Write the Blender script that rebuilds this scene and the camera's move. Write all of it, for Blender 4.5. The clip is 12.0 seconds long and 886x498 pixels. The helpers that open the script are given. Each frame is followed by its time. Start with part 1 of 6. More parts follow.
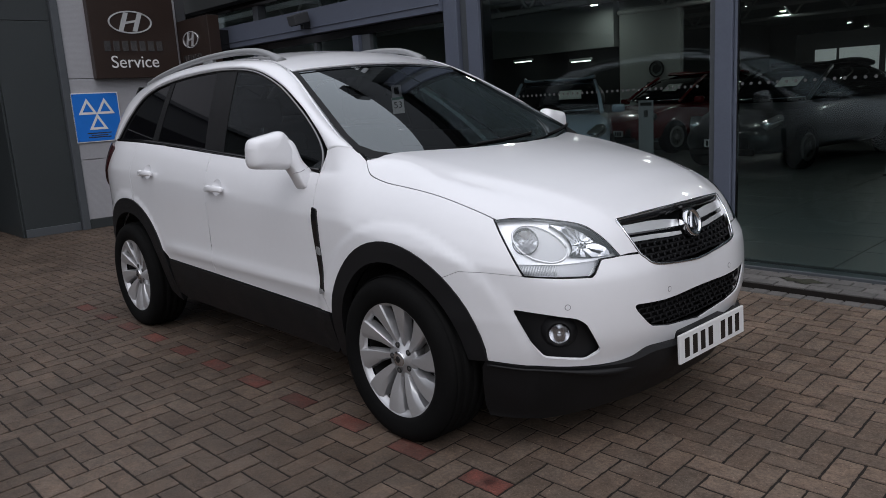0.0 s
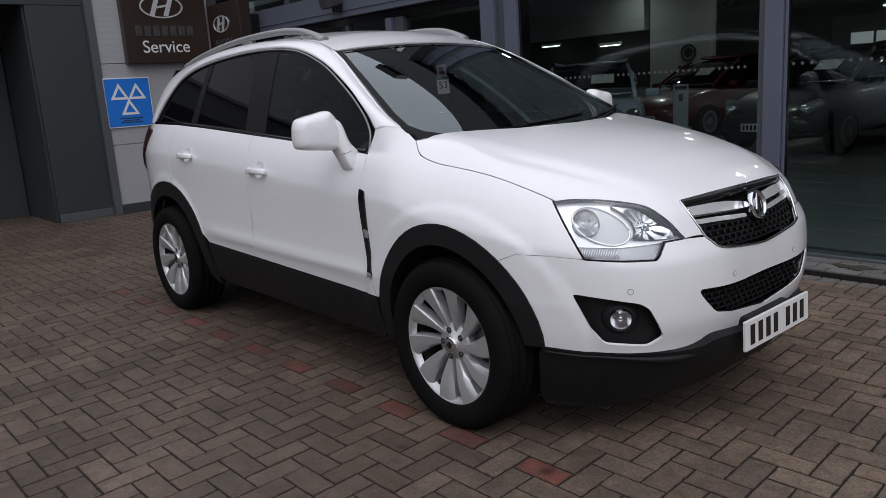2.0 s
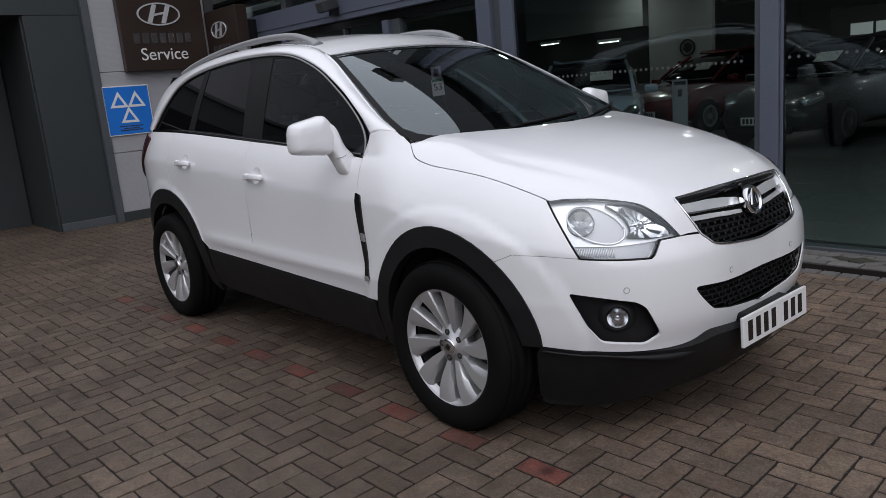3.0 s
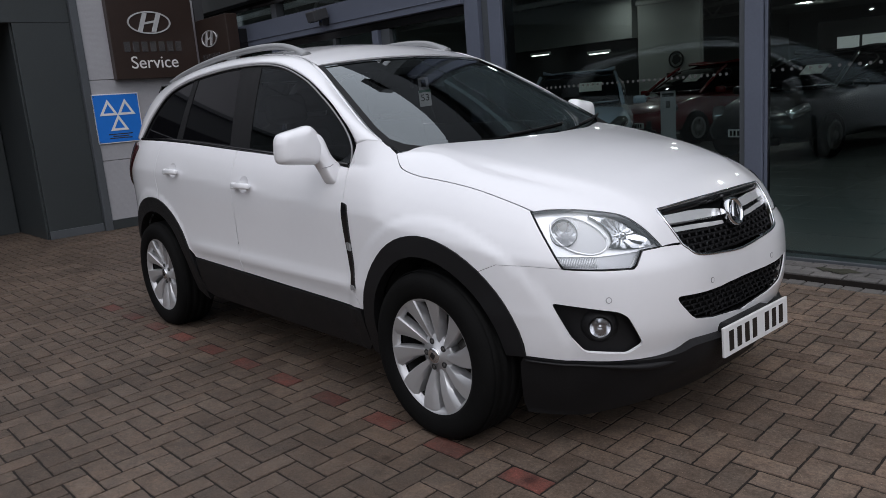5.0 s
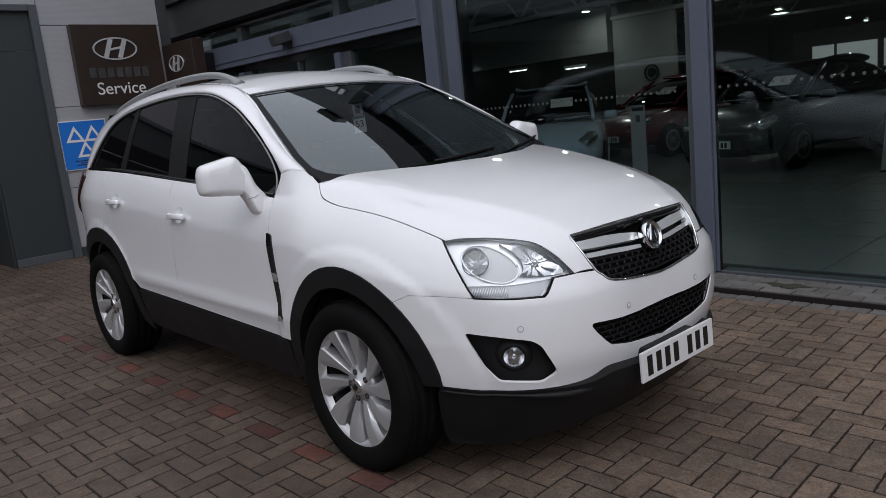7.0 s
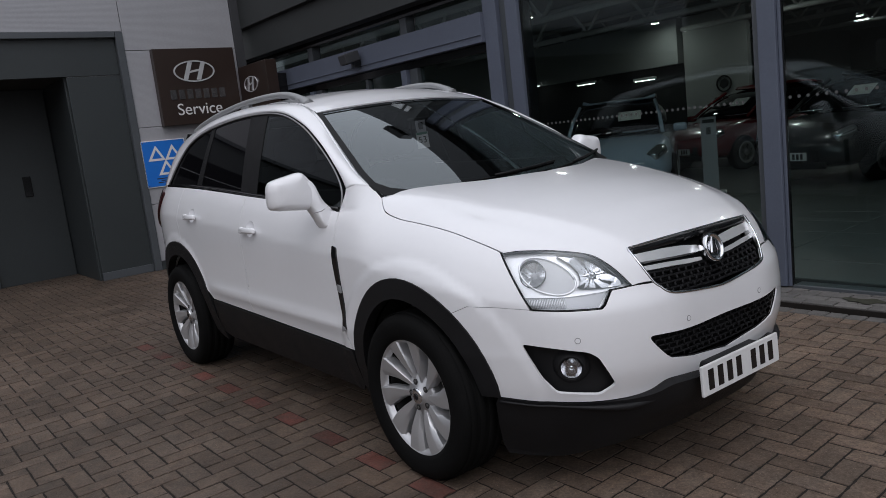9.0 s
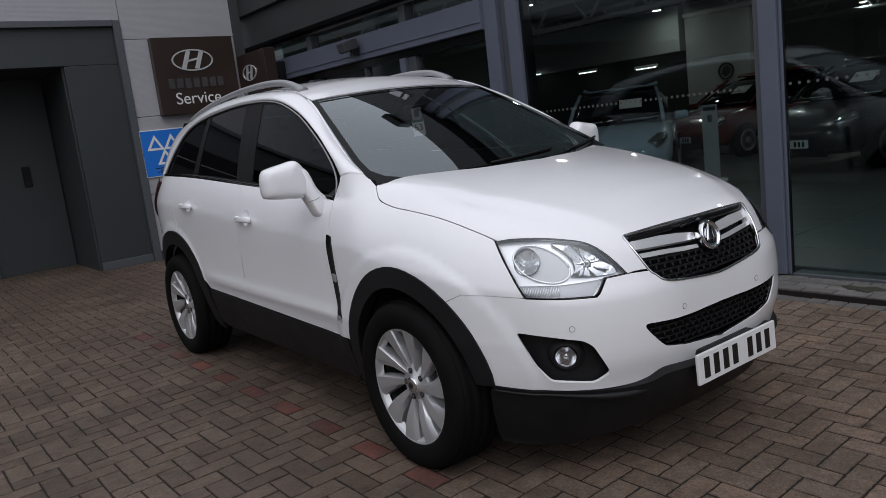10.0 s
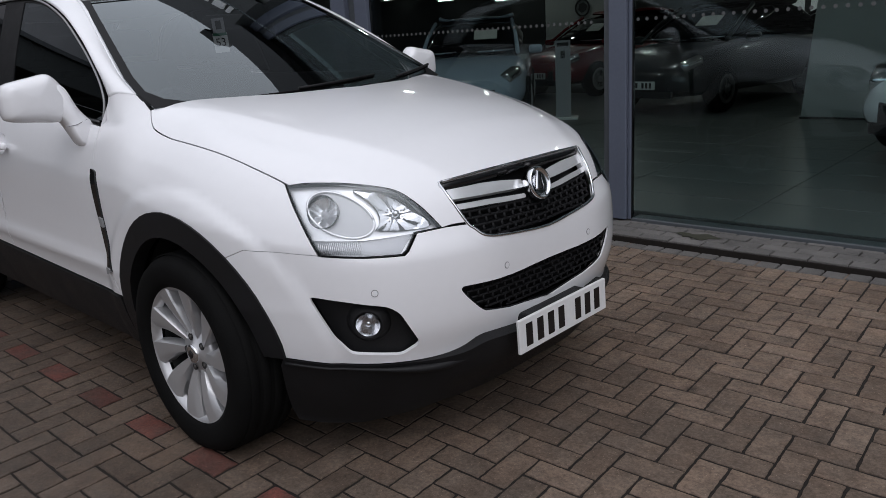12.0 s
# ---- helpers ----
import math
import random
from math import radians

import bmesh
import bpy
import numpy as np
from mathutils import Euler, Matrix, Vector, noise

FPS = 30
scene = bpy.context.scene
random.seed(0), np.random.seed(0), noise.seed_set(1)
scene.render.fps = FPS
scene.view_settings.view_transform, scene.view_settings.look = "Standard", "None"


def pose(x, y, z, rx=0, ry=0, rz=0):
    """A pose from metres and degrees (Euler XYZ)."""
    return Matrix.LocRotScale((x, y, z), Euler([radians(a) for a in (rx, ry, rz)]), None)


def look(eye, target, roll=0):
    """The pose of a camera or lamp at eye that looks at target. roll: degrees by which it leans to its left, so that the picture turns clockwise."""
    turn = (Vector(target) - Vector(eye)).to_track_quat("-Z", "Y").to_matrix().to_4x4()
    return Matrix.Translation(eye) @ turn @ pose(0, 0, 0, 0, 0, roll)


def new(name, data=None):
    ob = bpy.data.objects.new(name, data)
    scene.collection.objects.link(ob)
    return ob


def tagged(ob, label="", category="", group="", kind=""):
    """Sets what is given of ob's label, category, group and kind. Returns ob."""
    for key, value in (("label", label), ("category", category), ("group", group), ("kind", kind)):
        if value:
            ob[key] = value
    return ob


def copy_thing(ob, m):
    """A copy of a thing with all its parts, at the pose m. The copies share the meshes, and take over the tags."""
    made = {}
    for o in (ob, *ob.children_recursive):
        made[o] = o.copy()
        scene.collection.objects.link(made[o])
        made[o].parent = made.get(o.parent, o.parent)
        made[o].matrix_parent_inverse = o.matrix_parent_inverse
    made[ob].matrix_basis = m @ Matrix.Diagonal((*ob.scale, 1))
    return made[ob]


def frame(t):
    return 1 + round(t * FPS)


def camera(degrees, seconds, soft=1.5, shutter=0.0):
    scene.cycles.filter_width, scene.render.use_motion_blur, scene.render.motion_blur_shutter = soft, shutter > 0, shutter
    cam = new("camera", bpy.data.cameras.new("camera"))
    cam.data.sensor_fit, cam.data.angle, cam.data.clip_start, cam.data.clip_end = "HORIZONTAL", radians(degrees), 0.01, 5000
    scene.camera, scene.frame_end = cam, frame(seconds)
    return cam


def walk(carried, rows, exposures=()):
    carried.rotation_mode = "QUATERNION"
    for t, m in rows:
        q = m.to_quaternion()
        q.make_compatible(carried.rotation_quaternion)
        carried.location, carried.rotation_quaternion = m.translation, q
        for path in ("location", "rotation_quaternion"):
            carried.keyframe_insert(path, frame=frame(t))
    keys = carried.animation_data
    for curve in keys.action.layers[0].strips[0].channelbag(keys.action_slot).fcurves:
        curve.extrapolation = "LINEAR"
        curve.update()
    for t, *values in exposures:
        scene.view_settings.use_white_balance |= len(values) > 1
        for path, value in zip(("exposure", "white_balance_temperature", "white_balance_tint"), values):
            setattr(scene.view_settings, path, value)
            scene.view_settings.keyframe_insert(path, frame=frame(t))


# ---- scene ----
from mathutils import geometry

cam = camera(60.7, 12.0, 0.75)
PATH = [
    (0, (3.658, -2.712, 1.373), (2.212, -1.387, 0.981), -3.5),
    (0.5, (3.642, -2.754, 1.377), (2.187, -1.437, 0.992), -2.6),
    (1, (3.599, -2.739, 1.331), (2.138, -1.451, 0.876), -3.4),
    (1.5, (3.535, -2.727, 1.342), (2.095, -1.421, 0.872), -3.9),
    (2, (3.513, -2.749, 1.345), (2.032, -1.472, 0.924), -3.7),
    (2.5, (3.525, -2.739, 1.343), (2.042, -1.469, 0.911), -4.4),
    (3, (3.536, -2.727, 1.352), (2.048, -1.459, 0.932), -5.0),
    (3.2, (3.539, -2.719, 1.342), (2.065, -1.431, 0.931), -4.9),
    (5, (3.566, -2.722, 1.355), (2.091, -1.431, 0.957), -4.6),
    (5.5, (3.605, -2.706, 1.359), (2.133, -1.407, 0.976), -4.4),
    (6, (3.638, -2.678, 1.375), (2.269, -1.272, 0.993), -4.6),
    (6.5, (3.662, -2.609, 1.375), (2.251, -1.232, 1.042), -4.7),
    (7, (3.742, -2.484, 1.381), (2.275, -1.174, 1.019), -5.8),
    (7.2, (3.766, -2.46, 1.374), (2.258, -1.195, 1.014), -5.6),
    (8.8, (3.813, -2.489, 1.38), (2.241, -1.288, 1.082), -6.7),
    (9, (3.809, -2.493, 1.377), (2.223, -1.313, 1.073), -6.6),
    (9.5, (3.803, -2.49, 1.377), (2.206, -1.329, 1.058), -6.3),
    (10, (3.811, -2.457, 1.366), (2.223, -1.287, 1.035), -6.8),
    (10.5, (3.814, -2.412, 1.37), (2.277, -1.185, 1.008), -5.9),
    (11, (3.751, -2.298, 1.328), (2.27, -1.05, 0.829), -6.4),
    (11.5, (3.646, -2.145, 1.322), (2.242, -0.835, 0.764), -2.0),
    (12, (3.606, -2.005, 1.317), (2.282, -0.607, 0.775), -3.6),
]
walk(cam, [(t, look(eye, target, roll)) for t, eye, target, roll in PATH],
     ((0, -0.08), (1, -0.06), (1.6, 0.0), (5.6, 0.02), (6.8, -0.1), (10.6, -0.13), (11.6, -0.11), (12, -0.07)))

# ---- world, sun, exposure ----
scene.view_settings.exposure = 0.0
world = bpy.data.worlds.new("world")
scene.world = world
world.use_nodes = True
wn = world.node_tree
sky = wn.nodes.new("ShaderNodeTexSky")
sky.sky_type, sky.sun_disc = "NISHITA", False
sky.sun_elevation, sky.sun_rotation = radians(60), radians(120)
sky.air_density, sky.dust_density, sky.ozone_density = 1.0, 8.0, 2.0
grey = wn.nodes.new("ShaderNodeHueSaturation")
grey.inputs["Saturation"].default_value = 0.45
wn.links.new(sky.outputs["Color"], grey.inputs["Color"])
cool = wn.nodes.new("ShaderNodeVectorMath")
cool.operation = "MULTIPLY"
cool.inputs[1].default_value = (0.98, 1.0, 1.10)
wn.links.new(grey.outputs["Color"], cool.inputs[0])
# an even cloud layer, three times as bright overhead as at the horizon, in front of the clear sky
where, parts3 = wn.nodes.new("ShaderNodeTexCoord"), wn.nodes.new("ShaderNodeSeparateXYZ")
wn.links.new(where.outputs["Generated"], parts3.inputs[0])
cloud = wn.nodes.new("ShaderNodeMapRange")
cloud.inputs["To Min"].default_value, cloud.inputs["To Max"].default_value = 2.9, 8.7
wn.links.new(parts3.outputs["Z"], cloud.inputs["Value"])
veil = wn.nodes.new("ShaderNodeVectorMath")
veil.operation = "SCALE"
veil.inputs[0].default_value = (0.965, 1.0, 1.09)
wn.links.new(cloud.outputs[0], veil.inputs["Scale"])
blend = wn.nodes.new("ShaderNodeMix")
blend.data_type = "VECTOR"
blend.inputs["Factor"].default_value = 0.8
wn.links.new(cool.outputs[0], blend.inputs["A"])
wn.links.new(veil.outputs[0], blend.inputs["B"])
wn.links.new(blend.outputs["Result"], wn.nodes["Background"].inputs["Color"])
wn.nodes["Background"].inputs["Strength"].default_value = 0.150
sun = new("sun", bpy.data.lights.new("sun", "SUN"))
sun.data.energy, sun.data.angle, sun.data.color = 0.45, radians(60), (1.0, 1.0, 1.05)
sun.matrix_basis = look((8, -6, 9), (0, 0, 0))


# ---- materials ----
def mat(name, base, rough=0.5, metal=0.0, vary=0.1, scale=8.0, bump=0.0, fine=80.0, coat=0.0, spec=0.5, rvary=0.0, per=0.0):
    """A surface with blotches at one scale, grain at another, and fine relief. per: how much single pieces differ."""
    m = bpy.data.materials.new(name)
    m.use_nodes = True
    nt = m.node_tree
    b = nt.nodes["Principled BSDF"]
    b.inputs["Roughness"].default_value, b.inputs["Metallic"].default_value = rough, metal
    b.inputs["Coat Weight"].default_value, b.inputs["Specular IOR Level"].default_value = coat, spec
    b.inputs["Coat Roughness"].default_value = 0.04
    b.inputs["Base Color"].default_value = (*base, 1)
    if vary or bump or rvary:
        co = nt.nodes.new("ShaderNodeNewGeometry")
        big, small = nt.nodes.new("ShaderNodeTexNoise"), nt.nodes.new("ShaderNodeTexNoise")
        for n, s in ((big, scale), (small, fine)):
            n.inputs["Scale"].default_value, n.inputs["Detail"].default_value = s, 5
            nt.links.new(co.outputs["Position"], n.inputs["Vector"])
        mean = nt.nodes.new("ShaderNodeMath")
        mean.operation = "ADD"
        nt.links.new(big.outputs["Fac"], mean.inputs[0])
        nt.links.new(small.outputs["Fac"], mean.inputs[1])
        r = nt.nodes.new("ShaderNodeMapRange")
        r.inputs["From Min"].default_value, r.inputs["From Max"].default_value = 0.6, 1.4
        r.inputs["To Min"].default_value, r.inputs["To Max"].default_value = 1 - vary, 1 + vary
        nt.links.new(mean.outputs[0], r.inputs["Value"])
        val = r.outputs[0]
        if per:
            info = nt.nodes.new("ShaderNodeObjectInfo")
            geo = nt.nodes.new("ShaderNodeNewGeometry")
            add = nt.nodes.new("ShaderNodeMath")
            add.operation = "ADD"
            nt.links.new(info.outputs["Random"], add.inputs[0])
            nt.links.new(geo.outputs["Random Per Island"], add.inputs[1])
            fr = nt.nodes.new("ShaderNodeMath")
            fr.operation = "FRACT"
            nt.links.new(add.outputs[0], fr.inputs[0])
            pr = nt.nodes.new("ShaderNodeMapRange")
            pr.inputs["To Min"].default_value, pr.inputs["To Max"].default_value = 1 - per, 1 + per
            nt.links.new(fr.outputs[0], pr.inputs["Value"])
            mul = nt.nodes.new("ShaderNodeMath")
            mul.operation = "MULTIPLY"
            nt.links.new(val, mul.inputs[0])
            nt.links.new(pr.outputs[0], mul.inputs[1])
            val = mul.outputs[0]
        tint = nt.nodes.new("ShaderNodeVectorMath")
        tint.operation = "SCALE"
        tint.inputs[0].default_value = base
        nt.links.new(val, tint.inputs["Scale"])
        nt.links.new(tint.outputs[0], b.inputs["Base Color"])
        if rvary:
            rr = nt.nodes.new("ShaderNodeMapRange")
            rr.inputs["From Min"].default_value, rr.inputs["From Max"].default_value = 0.3, 0.7
            rr.inputs["To Min"].default_value, rr.inputs["To Max"].default_value = rough - rvary, rough + rvary
            nt.links.new(big.outputs["Fac"], rr.inputs["Value"])
            nt.links.new(rr.outputs[0], b.inputs["Roughness"])
        if bump:
            bp = nt.nodes.new("ShaderNodeBump")
            bp.inputs["Strength"].default_value, bp.inputs["Distance"].default_value = bump, 0.004
            nt.links.new(small.outputs["Fac"], bp.inputs["Height"])
            nt.links.new(bp.outputs[0], b.inputs["Normal"])
    return m


def glass_mat(name, tint, rough=0.0, faces=1, gloss=0.08, fall=3.6):
    """A pane: tinted straight-through light, with a mirror gloss that grows towards grazing. faces: how many skins the pane has."""
    m = bpy.data.materials.new(name)
    m.use_nodes = True
    nt = m.node_tree
    nt.nodes.remove(nt.nodes["Principled BSDF"])
    tr, gl = nt.nodes.new("ShaderNodeBsdfTransparent"), nt.nodes.new("ShaderNodeBsdfGlossy")
    lw, mix = nt.nodes.new("ShaderNodeLayerWeight"), nt.nodes.new("ShaderNodeMixShader")
    pw, mr = nt.nodes.new("ShaderNodeMath"), nt.nodes.new("ShaderNodeMapRange")
    tr.inputs[0].default_value, gl.inputs["Roughness"].default_value = (*tint, 1), rough
    gl.inputs["Color"].default_value = (0.90, 0.97, 1.0, 1)
    lw.inputs["Blend"].default_value = 0.5
    pw.operation = "POWER"
    pw.inputs[1].default_value = fall if faces == 1 else 4.8
    mr.inputs["To Min"].default_value, mr.inputs["To Max"].default_value = gloss / faces, 1.0
    nt.links.new(lw.outputs["Facing"], pw.inputs[0])
    nt.links.new(pw.outputs[0], mr.inputs["Value"])
    nt.links.new(mr.outputs[0], mix.inputs[0])
    nt.links.new(tr.outputs[0], mix.inputs[1])
    nt.links.new(gl.outputs[0], mix.inputs[2])
    nt.links.new(mix.outputs[0], nt.nodes["Material Output"].inputs["Surface"])
    return m


def glow_mat(name, colour, strength):
    m = bpy.data.materials.new(name)
    m.use_nodes = True
    b = m.node_tree.nodes["Principled BSDF"]
    b.inputs["Base Color"].default_value = (*colour, 1)
    b.inputs["Emission Color"].default_value, b.inputs["Emission Strength"].default_value = (*colour, 1), strength
    return m


PAINT = mat("white_paint", (0.84, 0.84, 0.86), 0.32, vary=0.012, scale=3, fine=30, coat=1.0)
PLASTIC = mat("black_plastic", (0.0105, 0.0105, 0.0115), 0.5, spec=0.24, vary=0.3, scale=6, bump=0.25, fine=500, rvary=0.08)
GLOSSBLACK = mat("gloss_black", (0.008, 0.008, 0.009), 0.12, vary=0.1)
RUBBER = mat("rubber", (0.006, 0.006, 0.006), 0.8, spec=0.08, vary=0.25, scale=12, bump=0.3, fine=160)
ALLOY = mat("alloy_silver", (0.52, 0.52, 0.53), 0.34, 0.6, vary=0.02, scale=5, fine=300)
CHROME = mat("chrome", (0.75, 0.76, 0.78), 0.08, 1.0, vary=0.03)
RAIL = mat("satin_rail", (0.29, 0.295, 0.30), 0.5, 0.35, vary=0.06, fine=120)
DARKVOID = mat("wheel_well", (0.01, 0.01, 0.01), 0.9, vary=0.2)


def block_mat(name, warm, cold):
    """Cast concrete block: its own tone a block, wear in patches, aggregate specks and a pitted skin."""
    m = bpy.data.materials.new(name)
    m.use_nodes = True
    nt = m.node_tree
    b = nt.nodes["Principled BSDF"]
    b.inputs["Specular IOR Level"].default_value = 0.3
    geo, info = nt.nodes.new("ShaderNodeNewGeometry"), nt.nodes.new("ShaderNodeObjectInfo")

    def math_node(op, x, y):
        n = nt.nodes.new("ShaderNodeMath")
        n.operation = op
        for s, v in ((n.inputs[0], x), (n.inputs[1], y)):
            if isinstance(v, (int, float)):
                s.default_value = v
            else:
                nt.links.new(v, s)
        return n.outputs[0]

    def noise(scale, detail, rough=0.6):
        n = nt.nodes.new("ShaderNodeTexNoise")
        n.inputs["Scale"].default_value, n.inputs["Detail"].default_value, n.inputs["Roughness"].default_value = scale, detail, rough
        nt.links.new(geo.outputs["Position"], n.inputs["Vector"])
        return n.outputs["Fac"]

    def spread(v, lo, hi, a, c):
        n = nt.nodes.new("ShaderNodeMapRange")
        for k, x in (("From Min", lo), ("From Max", hi), ("To Min", a), ("To Max", c)):
            n.inputs[k].default_value = x
        nt.links.new(v, n.inputs["Value"])
        return n.outputs[0]

    own = math_node("FRACT", math_node("ADD", info.outputs["Random"], geo.outputs["Random Per Island"]), 0)
    other = math_node("FRACT", math_node("MULTIPLY", own, 7.31), 0)
    hue = nt.nodes.new("ShaderNodeMix")
    hue.data_type = "RGBA"
    hue.inputs["A"].default_value, hue.inputs["B"].default_value = (*warm, 1), (*cold, 1)
    nt.links.new(math_node("ADD", math_node("MULTIPLY", other, 0.35), spread(noise(9, 3), 0.35, 0.65, -0.2, 0.5)), hue.inputs["Factor"])
    grain = noise(75, 8, 0.8)
    specks = nt.nodes.new("ShaderNodeTexVoronoi")
    specks.inputs["Scale"].default_value = 120
    nt.links.new(geo.outputs["Position"], specks.inputs["Vector"])
    light = math_node("MULTIPLY", spread(specks.outputs["Distance"], 0.13, 0.27, 1.0, 0.0), spread(noise(60, 2), 0.54, 0.64, 0.0, 1.0))
    tone = math_node("MULTIPLY", spread(own, 0, 1, 0.80, 1.20), spread(noise(1.3, 5), 0.3, 0.7, 0.70, 1.30))
    tone = math_node("MULTIPLY", tone, spread(noise(14, 6, 0.7), 0.32, 0.68, 0.70, 1.28))
    tone = math_node("MULTIPLY", tone, spread(grain, 0.34, 0.66, 0.58, 1.42))
    # darker and glossier towards low x and y, with a ragged noise edge
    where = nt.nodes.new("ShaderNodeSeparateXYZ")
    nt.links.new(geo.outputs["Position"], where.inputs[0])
    xy_ramp = math_node("ADD", math_node("MULTIPLY", where.outputs["X"], 0.25), math_node("MULTIPLY", where.outputs["Y"], 0.8))
    xy_ramp = math_node("ADD", xy_ramp, math_node("MULTIPLY", noise(1.6, 6, 0.65), 1.6))
    tone = math_node("MULTIPLY", tone, spread(xy_ramp, 0.2, 2.4, 0.76, 1.24))
    # old oil drips and chewed-in dirt
    drips = nt.nodes.new("ShaderNodeTexVoronoi")
    drips.inputs["Scale"].default_value = 2.3
    nt.links.new(geo.outputs["Position"], drips.inputs["Vector"])
    ragged = math_node("ADD", drips.outputs["Distance"], math_node("MULTIPLY", noise(40, 3), 0.09))
    tone = math_node("MULTIPLY", tone, spread(ragged, 0.075, 0.14, 0.42, 1.0))
    tone = math_node("ADD", tone, math_node("MULTIPLY", light, 1.5))
    tint = nt.nodes.new("ShaderNodeVectorMath")
    tint.operation = "SCALE"
    nt.links.new(hue.outputs["Result"], tint.inputs[0])
    nt.links.new(tint.outputs[0], b.inputs["Base Color"])
    # a thin film of water beside the front wheel
    px, py = math_node("SUBTRACT", where.outputs["X"], 1.22), math_node("MULTIPLY", math_node("ADD", where.outputs["Y"], 1.42), 0.9)
    away = math_node("POWER", math_node("ADD", math_node("MULTIPLY", px, px), math_node("MULTIPLY", py, py)), 0.5)
    film = spread(math_node("ADD", away, math_node("MULTIPLY", noise(7, 4), 0.5)), 0.55, 0.95, 0.0, 1.0)
    nt.links.new(math_node("MULTIPLY", spread(xy_ramp, -1.0, 1.6, 0.48, 0.85), spread(film, 0.0, 1.0, 0.55, 1.0)), b.inputs["Roughness"])
    nt.links.new(math_node("MULTIPLY", tone, spread(film, 0.0, 1.0, 0.94, 1.0)), tint.inputs["Scale"])
    bp = nt.nodes.new("ShaderNodeBump")
    bp.inputs["Strength"].default_value, bp.inputs["Distance"].default_value = 0.8, 0.004
    nt.links.new(math_node("ADD", grain, math_node("MULTIPLY", noise(18, 3), 0.8)), bp.inputs["Height"])
    nt.links.new(bp.outputs[0], b.inputs["Normal"])
    return m


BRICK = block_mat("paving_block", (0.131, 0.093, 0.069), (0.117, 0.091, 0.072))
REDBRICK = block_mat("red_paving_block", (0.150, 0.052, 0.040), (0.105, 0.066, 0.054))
KERBM = mat("kerb_block", (0.115, 0.108, 0.103), 0.7, vary=0.3, scale=10, bump=0.6, fine=150, per=0.18)
JOINT = mat("joint_sand", (0.010, 0.0066, 0.0045), 0.95, vary=0.3, scale=20, bump=0.5)
FRAME = mat("blue_grey_frame", (0.105, 0.12, 0.16), 0.45, 0.0, vary=0.08, scale=3, fine=60, bump=0.05)
CLAD = mat("light_grey_cladding", (0.33, 0.33, 0.35), 0.5, vary=0.06, scale=2.5, fine=40, bump=0.05)
FASCIADARK = mat("dark_grey_fascia", (0.031, 0.034, 0.034), 0.5, vary=0.12, scale=1.5)
FASCIA = mat("grey_fascia", (0.048, 0.049, 0.053), 0.5, vary=0.07, scale=2)
SHUTTER = mat("dark_green_grey_panel", (0.030, 0.036, 0.038), 0.5, vary=0.1, scale=2, fine=40)
BROWN = mat("brown_sign_face", (0.03, 0.018, 0.014), 0.35, vary=0.12, scale=5)
BLUE = mat("blue_sign_face", (0.012, 0.17, 0.64), 0.4, vary=0.05, scale=6)
WHITE = mat("white_print", (0.75, 0.75, 0.75), 0.45, vary=0.04)
TILE = mat("showroom_tile", (0.115, 0.124, 0.121), 0.3, vary=0.12, scale=4, per=0.08)
INWALL = mat("showroom_wall", (0.42, 0.43, 0.42), 0.8, vary=0.08, scale=1.5)
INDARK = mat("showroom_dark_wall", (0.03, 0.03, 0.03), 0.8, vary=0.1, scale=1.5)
STEEL = mat("white_steel", (0.75, 0.75, 0.74), 0.5, vary=0.06)
PANE = glass_mat("showroom_glass", (0.74, 0.82, 0.82), faces=2, gloss=0.065)
TINT = mat("privacy_glass", (0.004, 0.004, 0.005), 0.03, vary=0.0, spec=0.36)
SIDEGLASS = glass_mat("side_glass", (0.16, 0.17, 0.17), gloss=0.035, fall=4.4)
WINDGLASS = glass_mat("windscreen_glass", (0.45, 0.47, 0.47), gloss=0.10, fall=3.2)
LENSGLASS = glass_mat("lens_glass", (0.93, 0.94, 0.95))
LAMPSILVER = mat("lamp_silver", (0.93, 0.93, 0.94), 0.35, 0.65, vary=0.05)
EYECHROME = mat("eye_chrome", (0.93, 0.93, 0.94), 0.2, 1.0, vary=0.05, scale=40)
BOWLSATIN = mat("bowl_satin", (0.46, 0.46, 0.47), 0.4, 0.35, vary=0.05, scale=25)
LAMPCHROME = mat("lamp_chrome", (0.80, 0.80, 0.82), 0.12, 1.0, vary=0.05, scale=40)
GRILLEBLACK = mat("grille_black", (0.006, 0.006, 0.007), 0.6, spec=0.22, vary=0.15)
BRAKE = mat("brake_iron", (0.12, 0.115, 0.11), 0.45, 0.7, vary=0.2, scale=20)
# shade deep in the rim and nut wells, put into a dark base colour
BARREL = mat("rim_barrel", (0.03, 0.03, 0.031), 0.5, 0.4, vary=0.25, scale=18)
TAILRED = mat("tail_red", (0.045, 0.003, 0.005), 0.12, vary=0.1, coat=0.5)
INTERIOR = mat("interior_cloth", (0.03, 0.03, 0.032), 0.85, vary=0.15, bump=0.2, fine=300)
SENSOR = mat("sensor_ring", (0.24, 0.24, 0.25), 0.4, vary=0.05)
TAGGREEN = mat("tag_green", (0.03, 0.16, 0.10), 0.5, vary=0.05)
PAINTBLUE = mat("blue_grey_paint", (0.34, 0.42, 0.52), 0.25, vary=0.03, coat=0.8)
PAINTRED = mat("dark_red_paint", (0.15, 0.009, 0.012), 0.25, vary=0.03, coat=0.8)
PAINTDARK = mat("dark_grey_paint", (0.012, 0.013, 0.015), 0.28, vary=0.03, coat=0.35, spec=0.35)
PAPER = mat("paper", (0.55, 0.57, 0.55), 0.7, vary=0.05)
